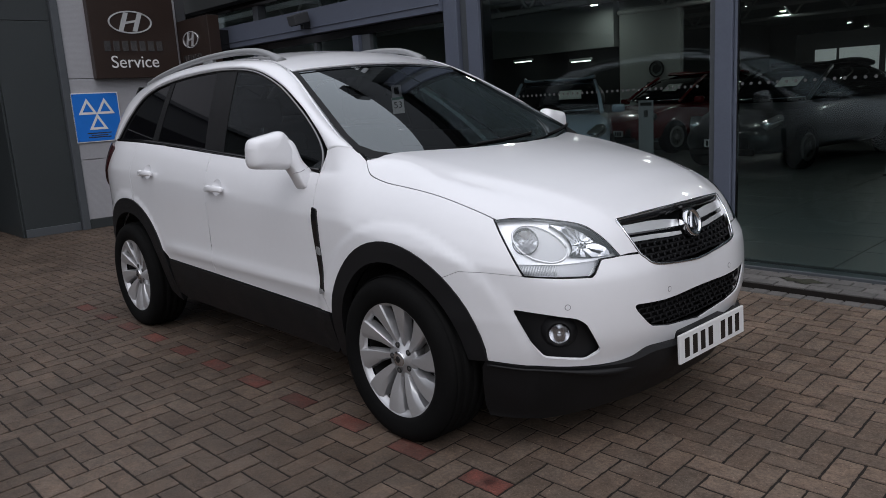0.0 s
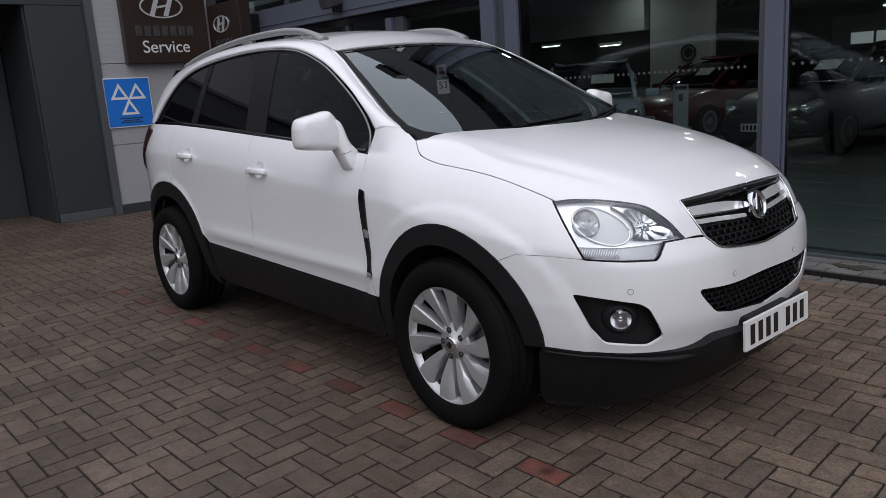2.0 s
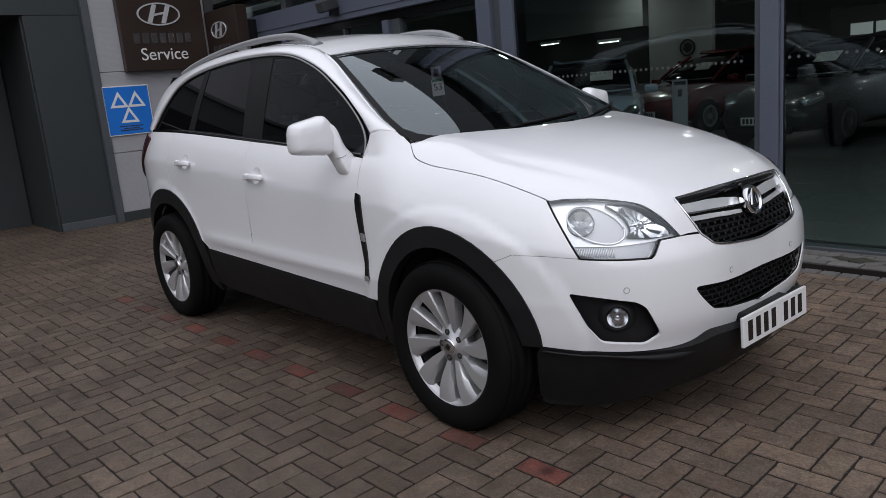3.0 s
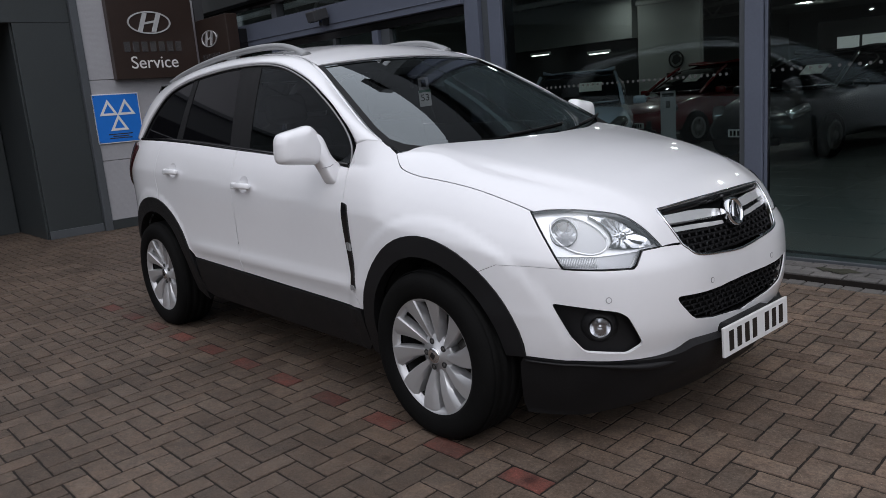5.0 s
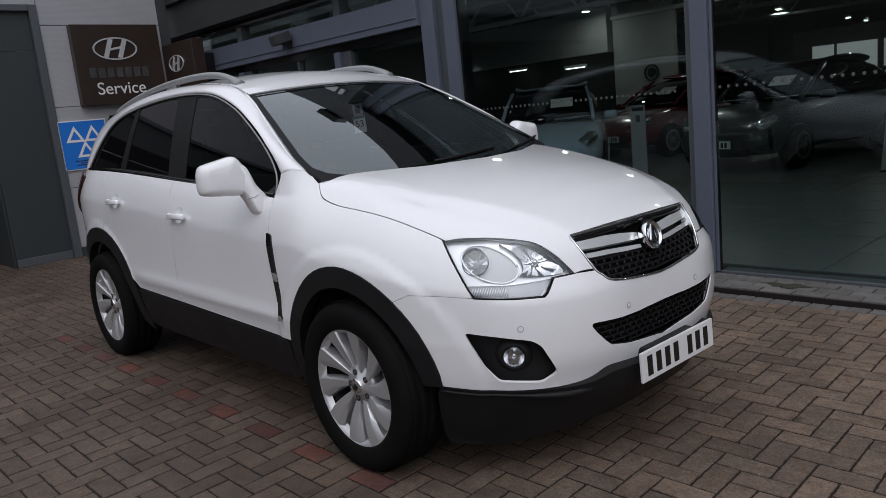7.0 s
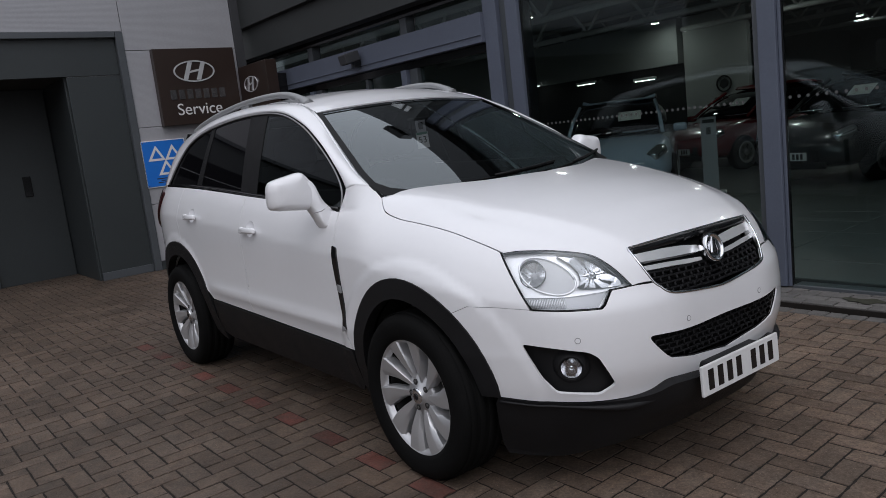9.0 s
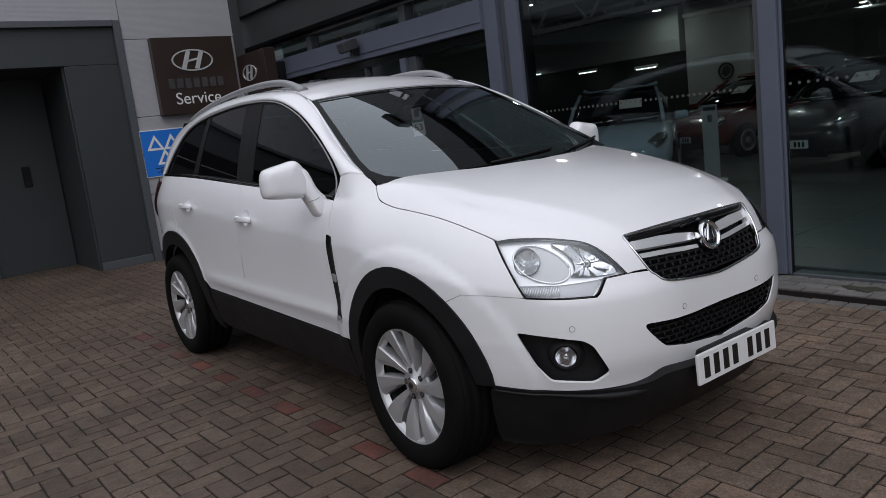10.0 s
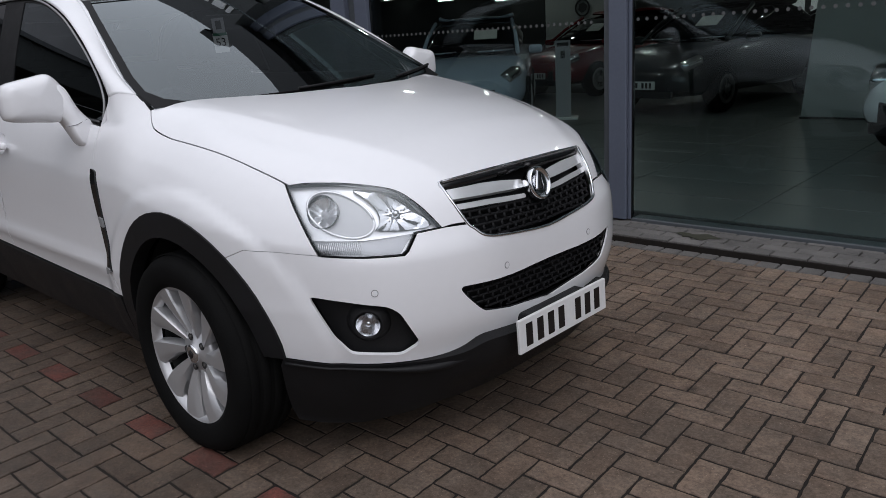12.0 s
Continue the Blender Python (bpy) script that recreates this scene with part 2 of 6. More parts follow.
INCEIL = mat("ceiling_paint", (0.50, 0.52, 0.52), 0.8, vary=0.08, scale=1)
SIGNDIM = mat("dim_chrome_print", (0.16, 0.15, 0.15), 0.25, 0.8, vary=0.15, scale=9)
FRAMEDARK = mat("dark_frame", (0.075, 0.083, 0.092), 0.45, vary=0.08)
DOTM = mat("etched_dot", (0.09, 0.094, 0.094), 0.6, vary=0.02)
RIBCLAD = mat("ribbed_cladding", (0.35, 0.35, 0.37), 0.5, vary=0.06, scale=2.5, fine=40, bump=0.05)
ribs = RIBCLAD.node_tree.nodes.new("ShaderNodeTexWave")
ribs.bands_direction = "Z"
ribs.inputs["Scale"].default_value, ribs.inputs["Distortion"].default_value = 22.0, 1.5
rib_at = RIBCLAD.node_tree.nodes.new("ShaderNodeNewGeometry")
RIBCLAD.node_tree.links.new(rib_at.outputs["Position"], ribs.inputs["Vector"])
RIBCLAD.node_tree.nodes["Bump"].inputs["Strength"].default_value = 0.12
RIBCLAD.node_tree.links.new(ribs.outputs["Fac"], RIBCLAD.node_tree.nodes["Bump"].inputs["Height"])
UNSEENWALL = mat("unseen_wall", (0.12, 0.105, 0.095), 0.85, vary=0.35, scale=0.6, fine=9, bump=0.4)
BOARD = mat("pale_board", (0.36, 0.385, 0.385), 0.7, vary=0.08, scale=2)
ASPHALT = mat("asphalt", (0.055, 0.053, 0.051), 0.85, vary=0.3, scale=1.2, fine=90, bump=0.6)
MOSS = mat("moss", (0.03, 0.03, 0.018), 0.9, vary=0.4, scale=30, bump=0.5)
FARLIGHT = glow_mat("far_daylight", (0.8, 0.80, 0.80), 0.20)
BOWLGREY = mat("bowl_grey", (0.44, 0.44, 0.46), 0.35, 0.3, vary=0.12, scale=25)
SIGNCHROME = mat("sign_chrome", (0.78, 0.79, 0.80), 0.25, 0.5, vary=0.05)
BRIGHTBAR = mat("bright_trim", (0.90, 0.91, 0.92), 0.2, 0.6, vary=0.03)
LAMP = glow_mat("lamp_glow", (1.0, 0.97, 0.92), 75.0)
TUBEGLOW = glow_mat("tube_glow", (1.0, 0.98, 0.94), 4.0)


# ---- mesh helpers ----
def link_mesh(name, verts, faces, material, parent=None, label="", smooth=False):
    me = bpy.data.meshes.new(name)
    me.from_pydata([tuple(v) for v in verts], [], [tuple(f) for f in faces])
    me.validate()
    me.update()
    if smooth:
        me.shade_smooth()
    me.materials.append(material)
    ob = new(name, me)
    if parent:
        ob.parent = parent
    return tagged(ob, label)


def part(name, bm, material, parent=None, label="", smooth=False):
    """Links a bmesh as one mesh object under a thing or a part."""
    me = bpy.data.meshes.new(name)
    bm.normal_update()
    bm.to_mesh(me)
    bm.free()
    if smooth:
        me.shade_smooth()
    me.materials.append(material)
    ob = new(name, me)
    if parent:
        ob.parent = parent
    return tagged(ob, label)


def empty(name, label, category, m=None, group=""):
    ob = new(name)
    ob.empty_display_size = 0.1
    if m is not None:
        ob.matrix_basis = m
    return tagged(ob, label, category, group)


def box(x0, x1, y0, y1, z0, z1, bevel=0.0, segments=2, bm=None):
    own = bmesh.new()
    bmesh.ops.create_cube(own, size=1.0)
    for v in own.verts:
        v.co = Vector(((x0 + x1) / 2 + v.co.x * (x1 - x0), (y0 + y1) / 2 + v.co.y * (y1 - y0), (z0 + z1) / 2 + v.co.z * (z1 - z0)))
    if bevel:
        bmesh.ops.bevel(own, geom=own.edges[:], offset=bevel, segments=segments, affect="EDGES", profile=0.5)
    if bm is None:
        return own
    return merge(bm, own)


def merge(bm, other):
    """Adds the geometry of other to bm."""
    made = [bm.verts.new(v.co) for v in other.verts]
    other.verts.index_update()
    for f in other.faces:
        try:
            bm.faces.new([made[v.index] for v in f.verts])
        except ValueError:
            pass
    other.free()
    return bm


def moved(bm, m):
    bmesh.ops.transform(bm, matrix=m, verts=bm.verts[:])
    return bm


def spun(profile, steps, axis="Y"):
    """A body turned round an axis from (radius, along) pairs."""
    bm = bmesh.new()
    rings = []
    for k in range(steps):
        a = 2 * math.pi * k / steps
        ring = []
        for r, h in profile:
            p = (r * math.cos(a), h, r * math.sin(a)) if axis == "Y" else (h, r * math.cos(a), r * math.sin(a)) if axis == "X" else (r * math.cos(a), r * math.sin(a), h)
            ring.append(bm.verts.new(p))
        rings.append(ring)
    for k in range(steps):
        a, b = rings[k], rings[(k + 1) % steps]
        for i in range(len(profile) - 1):
            bm.faces.new((a[i], a[i + 1], b[i + 1], b[i]))
    bmesh.ops.remove_doubles(bm, verts=bm.verts[:], dist=1e-5)
    bmesh.ops.recalc_face_normals(bm, faces=bm.faces[:])
    return bm


def tube(points, radius, sides=8, flat=1.0):
    """A bar swept along points; radius may be a number or one a point."""
    bm = bmesh.new()
    pts = [Vector(p) for p in points]
    rings = []
    for i, p in enumerate(pts):
        d = (pts[min(i + 1, len(pts) - 1)] - pts[max(i - 1, 0)]).normalized()
        side = d.cross(Vector((0, 0, 1)))
        side = side.normalized() if side.length > 1e-4 else Vector((1, 0, 0))
        up = side.cross(d).normalized()
        r = radius[i] if isinstance(radius, (list, tuple)) else radius
        rings.append([bm.verts.new(p + side * (math.cos(2 * math.pi * k / sides) * r) + up * (math.sin(2 * math.pi * k / sides) * r * flat)) for k in range(sides)])
    for a, b in zip(rings, rings[1:]):
        for k in range(sides):
            bm.faces.new((a[k], a[(k + 1) % sides], b[(k + 1) % sides], b[k]))
    bm.faces.new(rings[0])
    bm.faces.new(rings[-1][::-1])
    bmesh.ops.recalc_face_normals(bm, faces=bm.faces[:])
    return bm


def lettering(name, text, size, material, m, parent=None, depth=0.004, align="CENTER"):
    cu = bpy.data.curves.new(name, "FONT")
    cu.body, cu.size, cu.extrude, cu.align_x = text, size, depth, align
    tmp = bpy.data.objects.new(name, cu)
    scene.collection.objects.link(tmp)
    me = bpy.data.meshes.new_from_object(tmp.evaluated_get(bpy.context.evaluated_depsgraph_get()))
    bpy.data.objects.remove(tmp)
    me.materials.clear()
    me.materials.append(material)
    ob = new(name, me)
    ob.matrix_basis = m
    if parent:
        ob.parent = parent
    return ob


# ---- the site: everything built lies square to the paving, which is turned a degree from the car ----
SITE = pose(0, 0, 0, 0, 0, 1.0)


def site_box(name, x0, x1, y0, y1, z0, z1, material, bevel=0.0, parent=None, label=""):
    ob = part(name, box(x0, x1, y0, y1, z0, z1, bevel), material, parent, label)
    if not parent:
        ob.matrix_basis = SITE
    return ob


def structure(ob, label, category):
    return tagged(ob, label, category, kind="structure")


FACE, KERB, WALLX = 2.48, 1.985, -6.4

ground = structure(link_mesh("ground", [(-400, -400, -0.03), (400, -400, -0.03), (400, 400, -0.03), (-400, 400, -0.03)], [(0, 1, 2, 3)], ASPHALT), "dark grey asphalt ground round the block paving", "ground")


def brick_data(l, w, h, ch, material, name, seed=1, worn=0.0012):
    """One paving block with chamfered upper edges, its corner at the origin."""
    g, rough = 0.0040, random.Random(seed)
    e = lambda: worn * (rough.random() ** 2) - 0.0003
    steps = lambda d: [k / round(d / 0.017) for k in range(1, round(d / 0.017))]
    rim = [(g + 1.3 * e(), g + 1.3 * e())] + [(l * t, g + e()) for t in steps(l)] + [(l - g - 1.3 * e(), g + 1.3 * e())] + [(l - g - e(), w * t) for t in steps(w)]
    rim += [(l - g - 1.3 * e(), w - g - 1.3 * e())] + [(l * (1 - t), w - g - e()) for t in steps(l)] + [(g + 1.3 * e(), w - g - 1.3 * e())] + [(g + e(), w * (1 - t)) for t in steps(w)]
    n = len(rim)
    v = []
    for z, i in ((-0.03, 0), (h - ch, 0), (h, ch)):
        for x, y in rim:
            sx, sy = 1 - 2 * i / l, 1 - 2 * i / w
            v.append((l / 2 + (x - l / 2) * sx, w / 2 + (y - w / 2) * sy, z - (rough.uniform(0, worn * 0.5) if i else 0)))
    f = [(k + a, k + (a + 1) % n, k + n + (a + 1) % n, k + n + a) for k in (0, n) for a in range(n)] + [tuple(range(2 * n, 3 * n))]
    me = bpy.data.meshes.new(name)
    me.from_pydata(v, [], f)
    me.materials.append(material)
    return me, v, f


UX, UY = 0.1015, 0.1000
BOND = 1
rng0 = random.Random(7)
RED_AT = (1.7635, -0.9786)
SHEAR = 0.042

# ---- the showroom front ----
facade = structure(empty("facade", "blue-grey framed showroom front with tall dark glass panes", "facade", SITE), "blue-grey framed showroom front with tall dark glass panes", "facade")
TOP = 4.4


def fbox(name, x0, x1, y0, y1, z0, z1, material=None, bevel=0.004, parent=None, label=""):
    return part(name, box(x0, x1, y0, y1, z0, z1, bevel), material or FRAME, parent or facade, label)


def column(x0, x1):
    """A slim column between darker pane frames."""
    w = x1 - x0
    fbox("column", x0 + w * 0.24, x0 + w * 0.84, FACE - 0.06, FACE + 0.005, 0.05, TOP)
    fbox("side_frame", x0, x0 + w * 0.24 - 0.002, FACE - 0.03, FACE + 0.005, 0.05, TOP, FRAMEDARK)
    fbox("side_frame", x0 + w * 0.84 + 0.002, x1 - 0.009, FACE - 0.035, FACE + 0.005, 0.05, TOP)
    fbox("gasket", x1 - 0.008, x1, FACE - 0.028, FACE, 0.05, TOP, GLOSSBLACK)


# the wide column beside the entrance, with a groove down its middle
fbox("column", -1.67, -1.495, FACE - 0.06, FACE + 0.005, 0.05, TOP)
fbox("column_groove", -1.493, -1.372, FACE - 0.01, FACE + 0.004, 0.05, TOP, FRAMEDARK)
fbox("column", -1.37, -1.225, FACE - 0.06, FACE + 0.005, 0.05, TOP)
fbox("gasket", -1.223, -1.205, FACE - 0.025, FACE + 0.1, 0.05, TOP, GLOSSBLACK)
column(0.97, 1.18)
column(3.56, 3.79)
column(6.2, 6.43)
for a, b in ((-1.205, 0.97), (1.18, 3.56), (3.79, 6.2)):
    pane = fbox("pane", a, b, FACE - 0.022, FACE - 0.010, 0.06, TOP, PANE, 0)
    pane.visible_shadow = False
    fbox("sill_rail", a, b, FACE - 0.04, FACE + 0.09, 0.03, 0.06, FRAMEDARK)
# entrance bay
fbox("transom", -9.0, -1.672, FACE - 0.10, FACE + 0.1, 2.165, 2.44)
fbox("door_head", -9.0, -1.672, FACE - 0.02, FACE + 0.08, 2.08, 2.163, GLOSSBLACK)
fbox("transom_lip", -9.0, -1.672, FACE - 0.112, FACE - 0.102, 2.23, 2.238)
for x in (-3.03, -5.08, -7.2):
    fbox("mullion", x - 0.05, x + 0.05, FACE - 0.06, FACE + 0.08, 0.05, 2.08)
    fbox("mullion_seal", x + 0.052, x + 0.19, FACE - 0.015, FACE + 0.08, 0.05, 2.08, FRAMEDARK)
    fbox("upper_mullion", x + 0.0, x + 0.12, FACE - 0.04, FACE + 0.08, 2.44, 2.69, FRAMEDARK)
fbox("door_stile", -3.87, -3.82, FACE - 0.01, FACE + 0.07, 0.05, 2.08, FRAMEDARK)
for a, b in ((-2.84, -1.672), (-4.89, -3.08), (-7.01, -5.13), (-9.0, -7.25)):
    for z0, z1 in ((0.09, 2.08), (2.44, 2.69)):
        pane = fbox("pane", a, b, FACE + 0.03, FACE + 0.042, z0, z1, PANE, 0)
        pane.visible_shadow = False
fbox("soffit_band", -9.0, -1.672, FACE - 0.05, FACE + 0.1, 2.62, 2.70, GLOSSBLACK)
fbox("fascia_panel", -9.0, -1.672, FACE - 0.22, FACE + 0.1, 2.695, 3.10, FASCIADARK)
fbox("fascia_upper", -9.0, -1.672, FACE - 0.30, FACE + 0.1, 3.102, TOP, FASCIADARK)
fbox("parapet", -9.0, 6.43, FACE - 0.22, FACE + 0.1, TOP, 5.4, FASCIA)

# platform and kerb
platform = structure(site_box("platform", -9.0, 8.0, KERB + 0.108, FACE + 0.2, -0.05, 0.030, JOINT), "raised paved strip along the showroom front", "pavement")
PAVER, _, _ = brick_data(0.2, 0.1, 0.040, 0.004, KERBM, "paver")
KERBB, _, _ = brick_data(0.112, 0.104, 0.006, 0.006, KERBM, "kerb_block")
for r in range(4):
    for k in range(-8, 34):
        ob = new("paver", PAVER)
        ob.parent = platform
        ob.matrix_basis = pose(-2.0 + k * 0.2 + (r % 2) * 0.1, KERB + 0.118 + r * 0.101, rng0.uniform(-.002, .002), 0, 0, rng0.uniform(-.5, .5))
for k in range(-22, 66):
    ob = new("kerb_block", KERBB)
    ob.parent = platform
    ob.matrix_basis = pose(-1.0 + k * 0.113, KERB - 0.008, rng0.uniform(-.003, .003), 0, 0, rng0.uniform(-.6, .6))

# ---- the side wall with the signs ----
wall = structure(empty("wall_service", "light grey ribbed metal cladding wall with signs", "wall", SITE), "light grey ribbed metal cladding wall with signs", "wall")
for z0, z1 in ((0.12, 0.87), (0.876, 1.866), (1.872, 2.846), (2.852, 4.0), (4.006, 5.2)):
    part("cladding_panel", box(WALLX - 0.12, WALLX, 0.575, 2.055, z0, z1, 0.004), RIBCLAD, wall)
for z0, z1 in ((3.09, 4.0), (4.006, 5.2)):
    part("cladding_panel", box(WALLX - 0.12, WALLX, -8.0, 0.569, z0, z1, 0.004), RIBCLAD, wall)
part("wall_core", box(WALLX - 0.35, WALLX - 0.13, 0.50, 2.05, 0.0, 5.2), FASCIA, wall)
part("wall_core", box(WALLX - 0.35, WALLX - 0.13, -8.0, 0.50, 3.09, 5.2), FASCIA, wall)
part("plinth", box(WALLX - 0.12, WALLX + 0.01, 0.575, 2.05, 0.0, 0.115, 0.004), SHUTTER, wall)
part("corner_trim", box(WALLX - 0.13, WALLX + 0.015, 2.058, 2.19, 0.0, 5.2, 0.004), FASCIA, wall)

# ---- signs on the side wall ----
def on_wall(y, z, out=0.0):
    """A pose on the side wall: local x runs to the right as one faces it, local z up, local -y out of the wall."""
    return SITE @ pose(WALLX + out, y, z, 0, 0, 90)


def loop_prism(loop, y0, y1):
    """A flat plate of a given outline in x and z."""
    bm = bmesh.new()
    a, b = [bm.verts.new((x, y0, z)) for x, z in loop], [bm.verts.new((x, y1, z)) for x, z in loop]
    bm.faces.new(a)
    bm.faces.new(b[::-1])
    for k in range(len(loop)):
        bm.faces.new((a[k], a[(k + 1) % len(loop)], b[(k + 1) % len(loop)], b[k]))
    bmesh.ops.recalc_face_normals(bm, faces=bm.faces[:])
    return bm


def ring_plate(outer, inner, y0, y1):
    bm = bmesh.new()
    n = len(outer)
    rows = [[bm.verts.new((x, y, z)) for x, z in lp] for lp, y in ((outer, y1), (outer, y0), (inner, y0), (inner, y1))]
    for r in range(3):
        for k in range(n):
            bm.faces.new((rows[r][k], rows[r][(k + 1) % n], rows[r + 1][(k + 1) % n], rows[r + 1][k]))
    bmesh.ops.recalc_face_normals(bm, faces=bm.faces[:])
    return bm


def oval(cx, cz, rx, rz, n=40):
    return [(cx + rx * math.cos(2 * math.pi * k / n), cz + rz * math.sin(2 * math.pi * k / n)) for k in range(n)]


def emblem(parent, cx, cz, w, y):
    """A plain chrome oval with two leaning bars and a link."""
    h = w * 0.5
    part("emblem_oval", ring_plate(oval(cx, cz, w / 2, h / 2), oval(cx, cz, w / 2 * 0.93, h / 2 * 0.88), y - 0.012, y), SIGNCHROME, parent, "chrome oval")
    for s in (-1, 1):
        x = cx + s * w * 0.16
        part("emblem_bar", loop_prism([(x - w * 0.13, cz - h * 0.40), (x - w * 0.03, cz - h * 0.42), (x + w * 0.13, cz + h * 0.40), (x + w * 0.03, cz + h * 0.43)], y - 0.014, y), SIGNCHROME, parent)
    part("emblem_bar", loop_prism([(cx - w * 0.16, cz - h * 0.10), (cx + w * 0.16, cz + 0.02 * h), (cx + w * 0.17, cz + h * 0.12), (cx - w * 0.15, cz)], y - 0.010, y), SIGNCHROME, parent)


def word_bars(parent, cx, cz, w, h, count, y, material):
    """Unlettered word: plain upright shapes."""
    step = w / count
    for k in range(count):
        x = cx - w / 2 + step * (k + 0.5)
        part("word_bar", box(x - step * 0.36, x + step * 0.36, y - 0.006, y, cz - h / 2, cz + h / 2, 0.002), material, parent)


service_sign = empty("service_sign", "dark brown square service sign with chrome emblem and white lettering", "sign", on_wall(1.425, 2.352, 0.0))
part("sign_panel", box(-0.55, 0.55, -0.11, -0.004, -0.495, 0.495, 0.006), BROWN, service_sign, "dark brown sign box")
emblem(service_sign, -0.04, 0.195, 0.56, -0.1102)
word_bars(service_sign, -0.03, -0.10, 0.78, 0.125, 7, -0.1102, SIGNDIM)
lettering("sign_word", "Service", 0.215, WHITE, pose(-0.035, -0.113, -0.365, 90, 0, 0), service_sign, 0.003)

mot = empty("test_sign", "blue and white square sign with three triangles", "sign", on_wall(0.845, 1.39, 0.0))
part("sign_plate", box(-0.29, 0.29, -0.020, -0.002, -0.305, 0.305, 0.002), WHITE, mot, "white edged sign plate")
part("blue_face", box(-0.278, 0.278, -0.0225, -0.0195, -0.293, 0.293, 0.001), BLUE, mot, "blue sign face")
for cx, cz, up in ((-0.108, 0.105, 1), (0.108, 0.105, 1), (0.0, -0.085, 1)):
    tri = lambda r: [(cx - r * 0.90, cz - r * 0.52), (cx + r * 0.90, cz - r * 0.52), (cx, cz + r * 1.04)]
    part("triangle", ring_plate(tri(0.128), tri(0.072), -0.0255, -0.0224), WHITE, mot, "white outlined triangle")
for k, (w, z) in enumerate(((0.30, -0.195), (0.20, -0.222), (0.28, -0.245))):
    part("text_bar", box(-w / 2, w / 2, -0.0240, -0.0224, z - 0.006, z + 0.006), SIGNDIM, mot)
for sx in (-1, 1):
    for sz in (-1, 1):
        part("screw", moved(spun([(0.0, -0.003), (0.006, -0.002), (0.007, 0.0)], 10), pose(sx * 0.262, -0.0225, sz * 0.277)), BRAKE, mot)

entry_sign = empty("entrance_sign", "small dark brown sign box with chrome emblem beside the entrance", "sign", SITE @ pose(-5.93, 2.19, 2.30))
part("sign_panel", box(-0.43, 0.43, -0.16, 0.0, -0.55, 0.27, 0.006), BROWN, entry_sign, "dark brown sign box")
part("sign_bracket", box(-0.30, 0.30, 0.0, FACE - 2.19 - 0.062, -0.40, 0.10, 0.006), GLOSSBLACK, entry_sign)
emblem(entry_sign, -0.06, 0.01, 0.42, -0.1602)
word_bars(entry_sign, -0.06, -0.22, 0.50, 0.08, 7, -0.1602, SIGNDIM)

# ---- the doorway in the side wall ----
door = structure(empty("door_service", "dark green-grey panelled service doorway with a deep recess", "door", SITE @ pose(0, 0.115, 0)), "dark green-grey panelled service doorway with a deep recess", "door")


def dbox(name, x0, x1, y0, y1, z0, z1, material=SHUTTER, bevel=0.004, label=""):
    return part(name, box(WALLX + x0, WALLX + x1, y0, y1, z0, z1, bevel), material, door, label)


dbox("door_jamb", -0.30, 0.02, 0.365, 0.455, 0.0, 3.085, FRAMEDARK)
dbox("door_lintel", -0.30, 0.02, -8.0, 0.36, 3.015, 3.085, FRAMEDARK)
dbox("lintel_panel", -0.10, -0.045, -8.0, 0.36, 2.56, 3.01)
dbox("fixed_panel", -0.10, -0.05, -0.28, 0.36, 0.0, 2.555)
dbox("panel_foot", -0.09, -0.035, -0.28, 0.36, 0.0, 0.10, FRAMEDARK)
dbox("recess_reveal", -1.45, -0.11, -0.30, -0.25, 0.0, 2.56)
leaf = dbox("door_leaf", -1.36, -1.30, -1.25, -0.31, 0.0, 2.56)
part("pull_handle", box(WALLX - 1.30, WALLX - 1.28, -0.76, -0.66, 1.15, 1.42, 0.006), GLOSSBLACK, leaf, "black recessed pull")
dbox("door_post", -1.36, -1.25, -1.36, -1.26, 0.0, 2.56, FRAMEDARK)
dbox("glazed_door", -1.34, -1.32, -2.6, -1.365, 0.12, 2.50, TINT, 0.0, "dark glazed door leaf")
dbox("glazed_door_rail", -1.36, -1.30, -2.6, -1.365, 0.0, 0.115, FRAMEDARK)
dbox("door_pull_bar", -1.28, -1.255, -1.50, -1.475, 0.30, 1.25, STEEL, 0.006)
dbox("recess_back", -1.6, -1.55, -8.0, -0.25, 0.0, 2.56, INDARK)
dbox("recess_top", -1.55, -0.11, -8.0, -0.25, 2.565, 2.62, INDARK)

# lamp housing over the entrance
cam_box = empty("wall_floodlight", "small grey box floodlight over the entrance", "floodlight", SITE @ pose(-3.80, FACE - 0.10, 2.36))
part("lamp_body", moved(box(-0.075, 0.075, -0.24, -0.04, -0.05, 0.06, 0.01), pose(0, 0, 0, 14, 0, 0)), FASCIA, cam_box, "grey lamp box")
part("lamp_glass", moved(box(-0.065, 0.065, -0.22, -0.06, -0.058, -0.050), pose(0, 0, 0, 14, 0, 0)), GLOSSBLACK, cam_box)
part("bracket", box(-0.03, 0.03, -0.10, 0.0, -0.14, -0.04, 0.004), GLOSSBLACK, cam_box)

